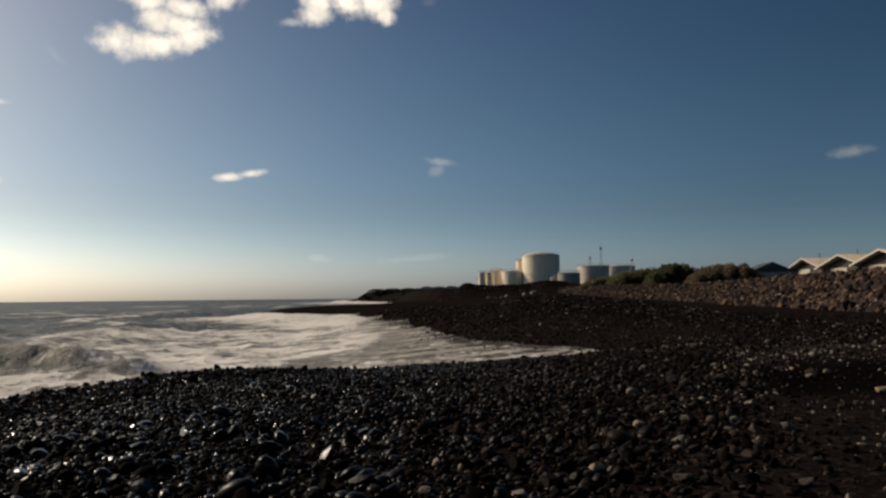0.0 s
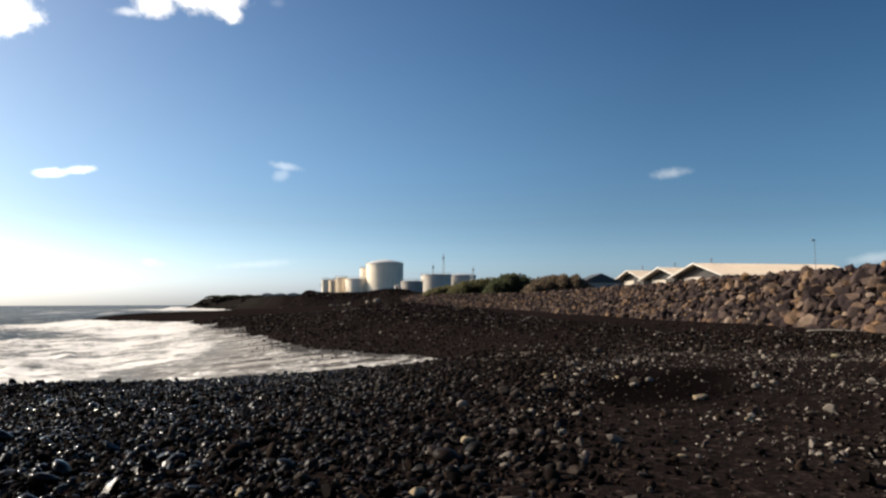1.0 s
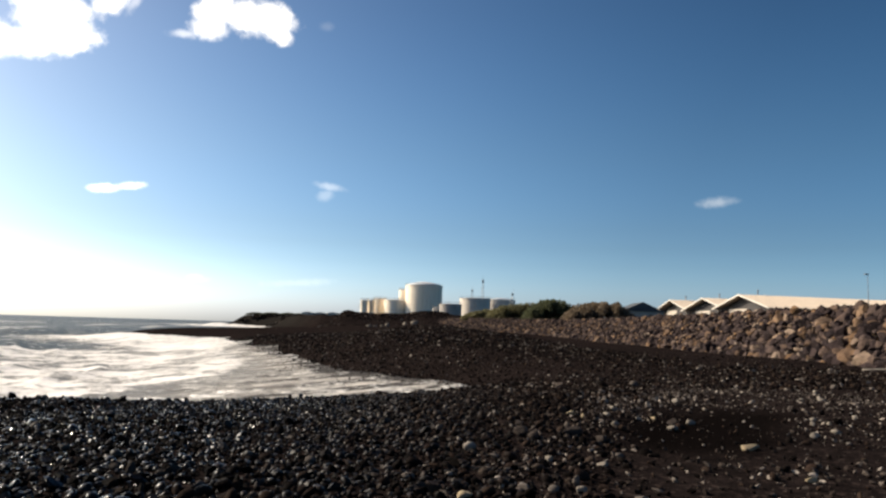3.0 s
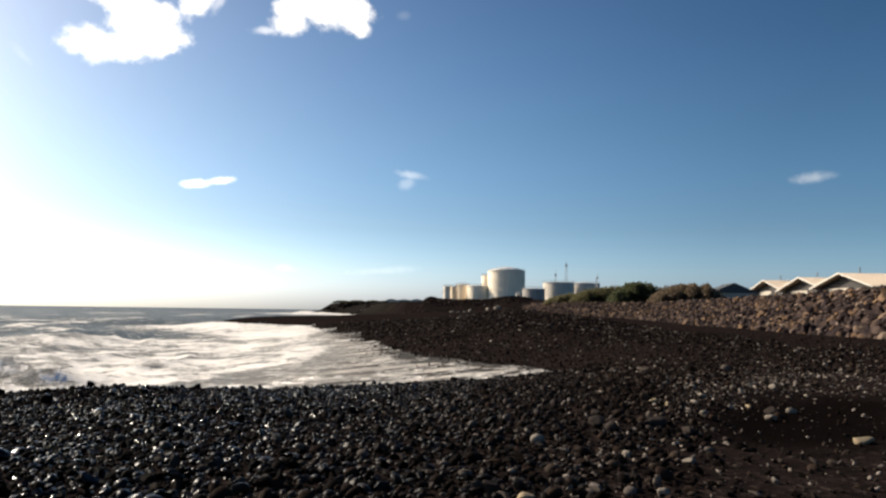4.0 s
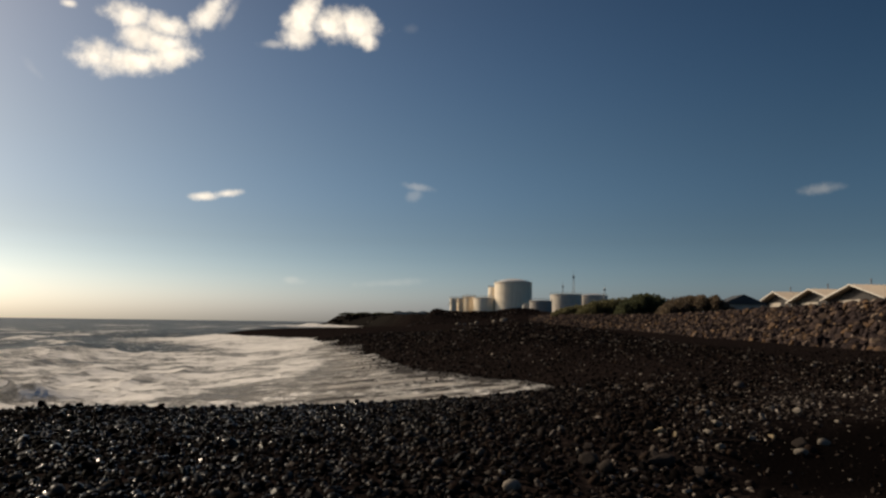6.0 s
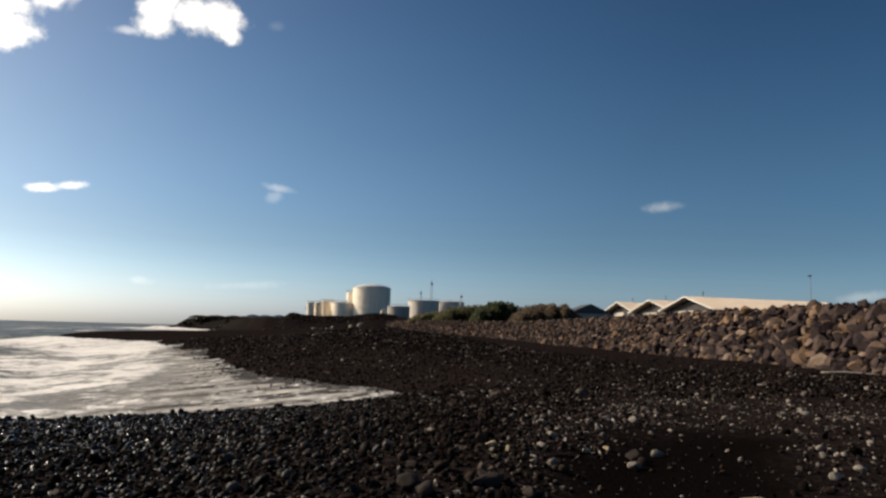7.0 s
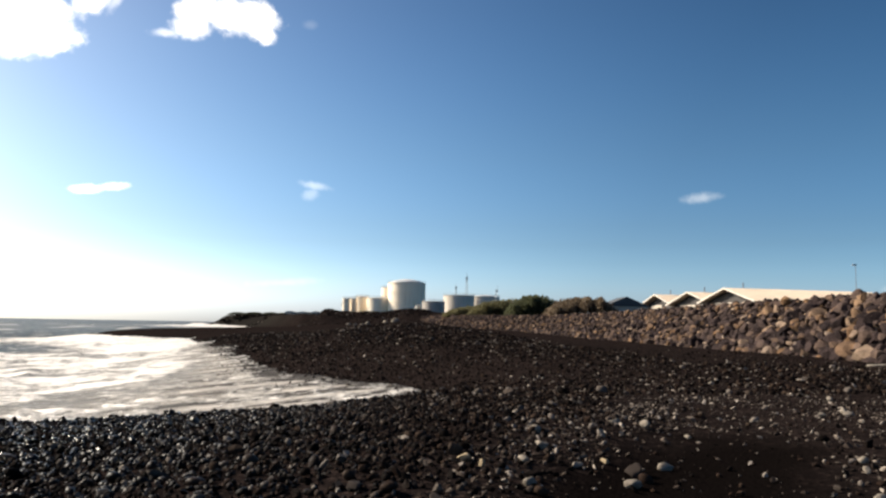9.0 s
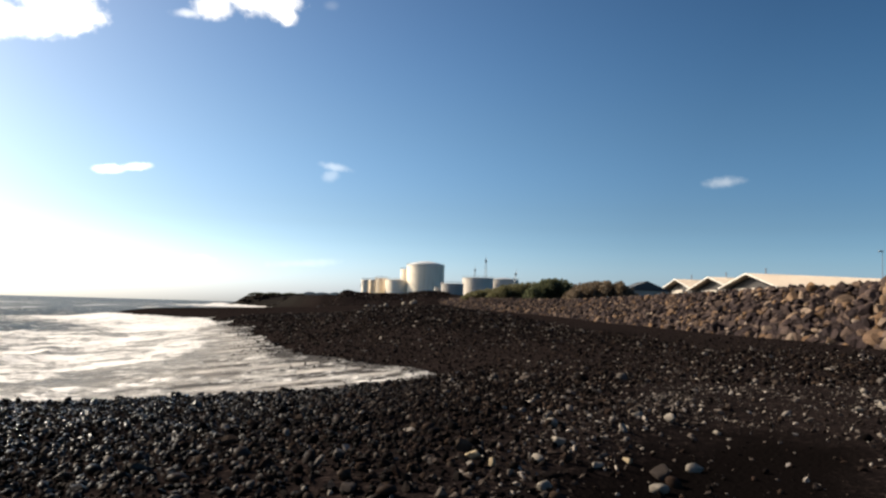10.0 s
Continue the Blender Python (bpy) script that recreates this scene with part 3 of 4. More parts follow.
    att.data.foreach_set("value", np.clip(foam[used], 0, 1).astype(np.float32))
    att = me.attributes.new("film", "FLOAT", "POINT")
    att.data.foreach_set("value", np.clip(film[used], 0, 1).astype(np.float32))
    att = me.attributes.new("sheet", "FLOAT", "POINT")
    att.data.foreach_set("value", np.clip(thin[used], 0, 1).astype(np.float32))
    return tagged(new("water", me), "grey-blue sea with white surf running up the beach", "sea", kind="structure")


GROUND = build_ground()
WATERS = build_water()


# ---- stones ----
def ico(levels):
    bm = bmesh.new()
    bmesh.ops.create_icosphere(bm, subdivisions=levels, radius=1)
    v = np.array([p.co[:] for p in bm.verts])
    f = np.array([[q.index for q in p.verts] for p in bm.faces])
    bm.free()
    return v, f


ICO1, ICO2 = ico(1), ico(2)


def worn(base, seed):
    """A rounded, flattened, slightly lopsided pebble."""
    r = np.random.default_rng(seed)
    v = base[0].copy()
    for _ in range(3):
        n = r.normal(size=3)
        n /= np.linalg.norm(n)
        v *= (1 + r.uniform(-0.22, 0.22) * (v @ n))[:, None]
    n = r.normal(size=3)
    n /= np.linalg.norm(n)
    v -= np.maximum(v @ n - r.uniform(0.55, 0.8), 0)[:, None] * n * 0.8
    v *= (1 + r.uniform(-0.06, 0.06, len(v)))[:, None]
    return v * (1.0, r.uniform(0.65, 0.9), r.uniform(0.42, 0.68)), base[1]


def broken(base, seed):
    """A rough quarried block: a ball cut by flat faces."""
    r = np.random.default_rng(seed)
    v = base[0] * 1.25
    for _ in range(9):
        n = r.normal(size=3)
        n /= np.linalg.norm(n)
        v = v - np.maximum(v @ n - r.uniform(0.5, 0.88), 0)[:, None] * n
    v *= (1 + r.uniform(-0.05, 0.05, len(v)))[:, None]
    return v * (1.0, r.uniform(0.6, 0.95), r.uniform(0.5, 0.85)), base[1]


def blunt(base, seed):
    """A half-worn angular stone."""
    v, f = broken(base, seed)
    r = np.random.default_rng(seed + 5)
    return v * (r.uniform(0.8, 1.15), r.uniform(0.6, 0.85), r.uniform(0.6, 0.9)), f


def turns(n, tilt, r):
    """n rotation matrices: any heading, tilted by about tilt radians."""
    a, b, c = r.uniform(0, 2 * np.pi, n), r.normal(0, tilt, n), r.normal(0, tilt, n)
    ca, sa, cb, sb, cc, sc = np.cos(a), np.sin(a), np.cos(b), np.sin(b), np.cos(c), np.sin(c)
    o, l = np.zeros(n), np.ones(n)
    rz = np.array([[ca, -sa, o], [sa, ca, o], [o, o, l]]).transpose(2, 0, 1)
    ry = np.array([[cb, o, sb], [o, l, o], [-sb, o, cb]]).transpose(2, 0, 1)
    rx = np.array([[l, o, o], [o, cc, -sc], [o, sc, cc]]).transpose(2, 0, 1)
    return rz @ ry @ rx


def heap(places, sizes, rots, shapes, r, rounded=0):
    """All given stones joined into vertex, face and smoothness arrays; the first shapes are rounded."""
    vs, fs, soft, count = [], [], [], 0
    kind = r.integers(0, len(shapes), len(places))
    for k, (v, f) in enumerate(shapes):
        some = np.flatnonzero(kind == k)
        if not len(some):
            continue
        w = np.einsum("nij,vj->nvi", rots[some], v) * sizes[some, None, None] + places[some, None]
        vs.append(w.reshape(-1, 3))
        fs.append((f[None] + (np.arange(len(some)) * len(v))[:, None, None] + count).reshape(-1, 3))
        count += len(some) * len(v)
        soft.append(np.full(len(fs[-1]), k < rounded))
    return np.concatenate(vs), np.concatenate(fs), np.concatenate(soft)


def scatter(x0, x1, y0, y1, cell, chance, size, r):
    """Jittered places over a rectangle, kept where chance(x, y) allows; returns places and radii."""
    gx, gy = np.meshgrid(np.arange(x0, x1, cell), np.arange(y0, y1, cell))
    x = (gx + r.uniform(-0.5, 0.5, gx.shape) * cell).ravel()
    y = (gy + r.uniform(-0.5, 0.5, gy.shape) * cell).ravel()
    keep = (r.uniform(0, 1, x.shape) < chance(x, y) * (1 - 0.72 * black_sand(x, y))) & (((x > -1.25 * (y + 1)) & (x < 1.05 * y + 1) & (y > 3.2)) | (y1 < 4))
    x, y = x[keep], y[keep]
    s = r.uniform(size[0], size[1], len(x)) * np.exp(r.normal(0, 0.25, len(x)))
    return np.c_[x, y, land(x, y) + s * r.uniform(0.05, 0.6, len(x))], s


def cobbly(x, y):
    """Share of the ground that cobbles cover: full on the storm ridge, thin on the sand behind it."""
    line = -0.8 + 0.26 * y + 0.9 * wobble(x, y, 4, 2, 51)
    return 1 - ease(x, line - 1.2, line + 1.6)


def light_band(x, y):
    line = -3.6 + 0.48 * y + 0.4 * wobble(x, y, 3, 2, 61)
    return bell(x, line, 0.55) * ease(y, 8, 11) * (1 - ease(y, 21, 26))


def scatter_cobbles():
    r = np.random.default_rng(11)
    fine = [worn(ICO2, s) for s in range(10)] + [blunt(ICO2, 20 + s) for s in range(14)]
    rough = [worn(ICO1, 40 + s) for s in range(10)] + [blunt(ICO1, 60 + s) for s in range(14)]
    shore = lambda x, y: ease(shore_distance(x, y), 0.3, 1.5)
    sets = []
    sets.append(scatter(-16, 9, 3, 29, 0.088, lambda x, y: 0.9 * cobbly(x, y) * shore(x, y), (0.028, 0.053), r))
    sets.append(scatter(-16, 9, 3, 29, 0.3, lambda x, y: (0.5 * cobbly(x, y) + 0.012) * shore(x, y), (0.042, 0.075), r))
    sets.append(scatter(-4, 30, 3, 38, 0.16, lambda x, y: (0.1 + 0.35 * ease(wobble(x, y, 4.5, 3, 71), -0.1, 0.5)) * shore(x, y), (0.018, 0.045), r))
    sets.append(scatter(-7, 5, 3.4, 13, 0.2, lambda x, y: 0.5 * cobbly(x, y) * (1 - ease(y, 8, 12.5)), (0.06, 0.1), r))
    sets.append(scatter(0, 12, 6, 27, 0.1, lambda x, y: 0.85 * light_band(x, y), (0.02, 0.046), r))
    sets.append(scatter(0, 24, 6, 40, 0.24, lambda x, y: 0.62 * (1 - cobbly(x, y)) * (0.35 + ease(wobble(x, y, 6, 3, 77), 0, 0.4) + 0.5 * bell(x, 10.5, 2.5) * bell(y, 19.5, 3)), (0.018, 0.052), r))
    sets.append(scatter(-4, 26, 5, 40, 0.42, lambda x, y: (0.08 + 0.2 * ease(wobble(x, y, 5, 3, 75), 0, 0.5)) * (1 - cobbly(x, y)) * shore(x, y), (0.035, 0.08), r))
    sets.append(scatter(-12, 26, 26, 60, 0.26, lambda x, y: (0.55 + 0.45 * ease(wobble(x, y, 8, 3, 81), -0.3, 0.4)) * ease(shore_distance(x, y) + 1.5 * wobble(x, y, 3, 2, 83), -4.5, 1.0) * (1 - 0.85 * ease(x, 12, 16) * ease(y, 38, 44)), (0.045, 0.1), r))
    sets.append(scatter(-30, 14, 56, 120, 0.42, lambda x, y: 0.85 * ease(shore_distance(x, y), -3, 2.5) * (1 - ease(x, 8, 12)), (0.06, 0.14), r))
    sets.append(scatter(-24, 22, 26, 110, 0.8, lambda x, y: 0.3 * ease(shore_distance(x, y), -1, 2.5) * (1 - ease(x, 10, 14) * ease(y, 40, 50)), (0.06, 0.12), r))
    sets.append(scatter(-14, 3, -9, 3.3, 0.15, lambda x, y: 0.9 * cobbly(x, y) * shore(x, y), (0.035, 0.07), r))
    sets.append(scatter(-14, -5.2, 3.3, 3.99, 0.15, lambda x, y: 0.9 * shore(x, y), (0.035, 0.07), r))
    sets.append(scatter(-16, 3, 9, 29, 0.3, lambda x, y: 0.55 * bell(shore_distance(x, y), 2.6, 1.6), (0.065, 0.115), r))
    gravel = lambda x, y: np.maximum.reduce([bell(x, 7.6, 1.2) * bell(y, 14.4, 1.9), 0.9 * bell(x, 11.2, 2.6) * bell(y, 19.6, 1.5), bell(x, 4.9, 1.2) * bell(y, 9.6, 1.6), 0.7 * bell(x, 9.6, 2.0) * bell(y, 22.8, 1.6)])
    sets.append(scatter(2, 17, 6, 27, 0.11, lambda x, y: 0.8 * gravel(x, y) * ease(wobble(x, y, 1.1, 3, 79), -0.5, 0.3), (0.02, 0.05), r))
    sets.append(scatter(1, 15, 6, 24, 0.09, lambda x, y: (0.12 + 0.4 * ease(wobble(x, y, 2.2, 3, 85), -0.1, 0.5)) * (1 - cobbly(x, y)), (0.009, 0.02), r))
    pale = np.concatenate([np.full(len(s[1]), k in (4, 5, 9, 13, 14)) for k, s in enumerate(sets)])
    places, sizes = np.concatenate([s[0] for s in sets]), np.concatenate([s[1] for s in sets])
    rots = turns(len(places), 0.5, r)
    near = (places[:, 1] < 13.0) & (places[:, 1] > 3.2) & (np.abs(places[:, 0]) < 9)
    # the biggest stones of the stretch that the walk passes nearest are pieces of their own
    stretch = (places[:, 1] > 6.5) & (places[:, 1] < 15) & (places[:, 0] > -6) & (places[:, 0] < 8)
    order = np.flatnonzero(stretch)
    own = order[np.argsort(-sizes[order])[:300]]
    meshes = [mesh_of("stone", *s, COBBLE_ONE, k < 10) for k, s in enumerate(fine)]
    single = np.zeros(len(places), bool)
    single[own] = True
    for sel, shapes, name, mat in ((near & ~single & ~pale, fine, "near_cobbles", COBBLE), (~near & ~single & ~pale, rough, "cobbles", COBBLE),
                                   (near & ~single & pale, fine, "near_pale_pebbles", PALE_COBBLE), (~near & ~single & pale, rough, "pale_pebbles", PALE_COBBLE)):
        own_shapes = [(p * (1, 1, 0.75), q) for p, q in shapes[10:]] if "pale" in name else shapes
        v, f, soft = heap(places[sel], sizes[sel], rots[sel], own_shapes, r, 0 if "pale" in name else 10)
        ob = part(name, mesh_of(name, v, f, mat, soft), None, GROUND)
        ob["kind"] = "stuff"
    for k in own:
        ob = new("stone", meshes[int(r.integers(0, len(meshes)))])
        ob.parent = GROUND
        ob.matrix_world = Matrix.LocRotScale(Vector(places[k]), Matrix(rots[k].tolist()).to_quaternion(), Vector((sizes[k],) * 3))


def rocky_banks():
    """Loose dark rock over the embankment before the tanks and at the foot of the headland."""
    r = np.random.default_rng(91)
    x, y = np.r_[r.uniform(-46, 4, 1500), r.uniform(-172, -50, 1600)], np.r_[r.uniform(288, 316, 1500), r.uniform(545, 612, 1600)]
    keep = shore_distance(x, y) > -1
    x, y = x[keep], y[keep]
    s = np.where(y < 400, r.uniform(0.2, 0.5, len(x)), r.uniform(0.6, 1.7, len(x)))
    v, f, _ = heap(np.c_[x, y, land(x, y)], s, turns(len(x), 0.6, r), [broken(ICO1, 140 + k) for k in range(8)], r)
    ob = part("bank_rocks", mesh_of("bank_rocks", v, f, COBBLE, smooth=False), None, GROUND)
    ob["kind"] = "stuff"


def driftwood(x0, y0, x1, y1):
    """A bleached, slightly bent branch washed up at the foot of the rocks."""
    n = 9
    t = np.linspace(0, 1, n)
    x, y = x0 + (x1 - x0) * t + 0.08 * np.sin(t * 5), y0 + (y1 - y0) * t + 0.1 * np.sin(t * 4 + 1)
    z = land(x, y) + 0.04 + 0.04 * np.sin(t * 3)
    r = 0.06 - 0.035 * t
    bm = bmesh.new()
    rings = [[bm.verts.new((x[i] + r[i] * math.cos(a) * 0.5, y[i] + r[i] * math.cos(a) * 0.85, z[i] + r[i] * math.sin(a))) for a in np.linspace(0, 2 * math.pi, 9)[:-1]] for i in range(n)]
    for a, b in zip(rings[:-1], rings[1:]):
        for i in range(8):
            bm.faces.new((a[i], a[(i + 1) % 8], b[(i + 1) % 8], b[i]))
    bm.faces.new(rings[0])
    bm.faces.new(rings[-1][::-1])
    ob = part("driftwood", bm, BLEACHED, smooth=True)
    tagged(ob, "bleached driftwood branch at the foot of the rock bank", "driftwood")


def single_stone(name, x, y, size, shape, mat, turn, label, flat=1.0):
    """A larger stone lying by itself on the beach."""
    r = np.random.default_rng(shape)
    v, f = ico(3)
    v = v * 1.15
    for _ in range(11):
        n = r.normal(size=3) * (1, 1, 0.8)
        n /= np.linalg.norm(n)
        v = v - np.maximum(v @ n - (r.uniform(0.5, 0.95) if size < 0.18 else r.uniform(0.8, 1.1)), 0)[:, None] * n * 0.95
    v = v * (1 + r.uniform(-0.03, 0.03, len(v)))[:, None] * (size, size * r.uniform(0.55, 0.8), size * r.uniform(0.42, 0.7) * flat)
    ob = new(name, mesh_of(name, v, f, mat))
    z = float(land(np.array([x]), np.array([y]))[0])
    ob.matrix_world = pose(x, y, z - v[:, 2].min() * 0.6, 0, 0, turn)
    return tagged(ob, label, "stone")


def build_revetment():
    """Sloping bank of quarried armour rock, the nearest blocks as pieces."""
    r = np.random.default_rng(23)
    bank = empty("rock_revetment", pose(25, 50, 3.3), "long sloping bank of brown quarried armour rock above the beach", "revetment", kind="structure")
    places, sizes, y = [], [], -12.0
    while y < 300:
        step = 0.5 if y < 110 else 0.8
        base, top = float(land(np.array([toe(y) - 0.5]), np.array([y]))[0]), crown(y)
        rows = 13
        for k in range(rows + 2):
            u = k / rows
            s = (r.uniform(0.2, 0.36) if r.uniform() < 0.75 else r.uniform(0.34, 0.54)) * (1.1 if k < 2 else 0.75 if k >= rows else 1.0) * (1.28 - 0.28 * float(ease(y, 45, 90)))
            yy = y + r.uniform(-0.4, 0.4) + (k % 2) * step / 2
            px = toe(yy) + 5.2 * u + r.uniform(-0.25, 0.25)
            pz = base + (top - base) * min(u, 1.0) + r.uniform(-0.15, 0.15) - (0.12 if k >= rows else 0)
            places.append((px, yy, pz))
            sizes.append(s)
        y += step
    places, sizes = np.array(places), np.array(sizes)
    rots = turns(len(places), 0.6, r)
    shapes = [broken(ICO2, 100 + s) for s in range(16)]
    one = (places[:, 1] > 38) & (places[:, 1] < 52)
    own = np.flatnonzero(one)[:300]
    single = np.zeros(len(places), bool)
    single[own] = True
    v, f, _ = heap(places[~single], sizes[~single], rots[~single], shapes, r)
    rest = part("armour_rocks", mesh_of("armour_rocks", v, f, ARMOUR, smooth=False), None)
    rest["kind"] = "stuff"
    rest.parent, rest.matrix_parent_inverse = bank, bank.matrix_world.inverted()
    meshes = [mesh_of("rock", *s, ARMOUR_ONE, smooth=False) for s in shapes]
    inv = bank.matrix_world.inverted()
    for k in own:
        ob = new("rock", meshes[int(r.integers(0, len(meshes)))])
        ob.parent, ob.matrix_parent_inverse = bank, inv
        ob.matrix_basis = Matrix.LocRotScale(Vector(places[k]), Matrix(rots[k].tolist()).to_quaternion(), Vector((sizes[k],) * 3))


# ---- the tank farm ----
def storage_tank(x, y, r, top, mat, label, dome=0.0, ladder_side=1, rings=()):
    """Upright steel tank: shell, roof, rim rail, spiral stair and plate rings."""
    base = float(land(np.array([x]), np.array([y - r]))[0]) - 0.3
    t = empty("storage_tank", pose(x, y, base), label, "tank", "tanks of the fuel depot")
    h = top - base
    bm = bmesh.new()
    bmesh.ops.create_cone(bm, cap_ends=False, segments=64, radius1=r, radius2=r, depth=h, matrix=Matrix.Translation((0, 0, h / 2)))
    shell = part("shell", bm, mat, t)
    for f in shell.data.polygons:
        f.use_smooth = abs(f.normal.z) < 0.5
    bm = bmesh.new()
    rise = dome if dome else r * 0.05
    rings_n = 6
    prof = [(r * 1.02 * u, rise * (1 - u * u)) for u in np.linspace(1, 0, rings_n)]
    loops = [[bm.verts.new((p * math.cos(b), p * math.sin(b), h + 0.05 + q)) for b in np.linspace(0, 2 * math.pi, 49)[:-1]] for p, q in prof[:-1]]
    tip = bm.verts.new((0, 0, h + 0.05 + rise))
    for a, b in zip(loops[:-1], loops[1:]):
        for i in range(48):
            bm.faces.new((a[i], a[(i + 1) % 48], b[(i + 1) % 48], b[i]))
    for i in range(48):
        bm.faces.new((loops[-1][i], loops[-1][(i + 1) % 48], tip))
    bm.faces.new(loops[0][::-1])
    part("roof", bm, ROOF_STEEL, t, smooth=True)
    for frac in (0.97, *rings):
        bm = bmesh.new()
        for b in range(48):
            a0, a1 = 2 * math.pi * b / 48, 2 * math.pi * (b + 1) / 48
            tube(bm, (r * 1.012 * math.cos(a0), r * 1.012 * math.sin(a0), h * frac), (r * 1.012 * math.cos(a1), r * 1.012 * math.sin(a1), h * frac), 0.11, n=4)
        part("stiffening_ring", bm, mat, t)
    bm = bmesh.new()
    for b in range(24):
        a0, a1 = 2 * math.pi * b / 24, 2 * math.pi * (b + 1) / 24
        p, q = (r * math.cos(a0), r * math.sin(a0)), (r * math.cos(a1), r * math.sin(a1))
        tube(bm, (*p, h), (*p, h + 1.0), 0.04, n=4)
        tube(bm, (*p, h + 1.0), (*q, h + 1.0), 0.04, n=4)
    part("railing", bm, STEEL, t, "thin steel rim railing")
    bm = bmesh.new()
    for k in range(int(h / 0.3)):
        a = math.pi * 0.1 + k * 0.3 / r * 1.3 * ladder_side
        c, s = math.cos(a), math.sin(a)
        tube(bm, (c * r, s * r, 0.3 * k + 0.2), (c * (r + 0.8), s * (r + 0.8), 0.3 * k + 0.2), 0.07, n=4)
    part("stair", bm, STEEL, t, "steel stair winding up the shell")
    return t


def lattice_mast(x, y, top, wide, label, lean=0):
    base = float(land(np.array([x]), np.array([y]))[0]) - 0.2
    t = empty("lattice_mast", pose(x, y, base, 0, lean, 0), label, "mast")
    h = top - base
    for sx, sy in ((-1, -1), (1, -1), (1, 1), (-1, 1)):
        bm = bmesh.new()
        tube(bm, (sx * wide, sy * wide, 0), (sx * wide * 0.35, sy * wide * 0.35, h), 0.12, 0.08, 6)
        part("leg", bm, STEEL, t)
    bm = bmesh.new()
    n = max(3, int(h / (wide * 2.2)))
    for k in range(n):
        f0, f1 = k / n, (k + 1) / n
        for s, a in ((-1, 0), (1, 0), (-1, 1), (1, 1)):
            w0, w1 = wide * (1 - 0.65 * f0), wide * (1 - 0.65 * f1)
            p, q = ((-w0, s * w0), (w1, s * w1)) if a == 0 else ((s * w0, -w0), (s * w1, w1))
            tube(bm, (*p, h * f0), (*q, h * f1), 0.06, n=4)
    part("bracing", bm, STEEL, t)
    bm = bmesh.new()
    tube(bm, (0, 0, h), (0, 0, h + 1.8), 0.06, n=6)
    part("antenna", bm, STEEL, t)
    bm = bmesh.new()
    box(bm, -wide * 0.6, -0.3, h * 0.9, wide * 0.6, 0.3, h * 0.96)
    part("aerial_panel", bm, STEEL, t)
    return t


def street_lamp(x, y, top):
    base = float(land(np.array([x]), np.array([y]))[0]) - 0.1
    t = empty("street_lamp", pose(x, y, base), "slender grey street lamp behind the rock bank", "lamp")
    h = top - base
    bm = bmesh.new()
    tube(bm, (0, 0, 0), (0, 0, h), 0.08, 0.045, 10)
    tube(bm, (0, 0, 0), (0, 0, 0.5), 0.2, 0.18, 10)
    part("pole", bm, STEEL, t)
    bm = bmesh.new()
    tube(bm, (0, 0, h), (-0.25, 0, h + 0.08), 0.05, n=8)
    box(bm, -0.6, -0.25, h + 0.02, 0.1, 0.25, h + 0.24, 0.05)
    part("lamp_head", bm, STEEL, t)


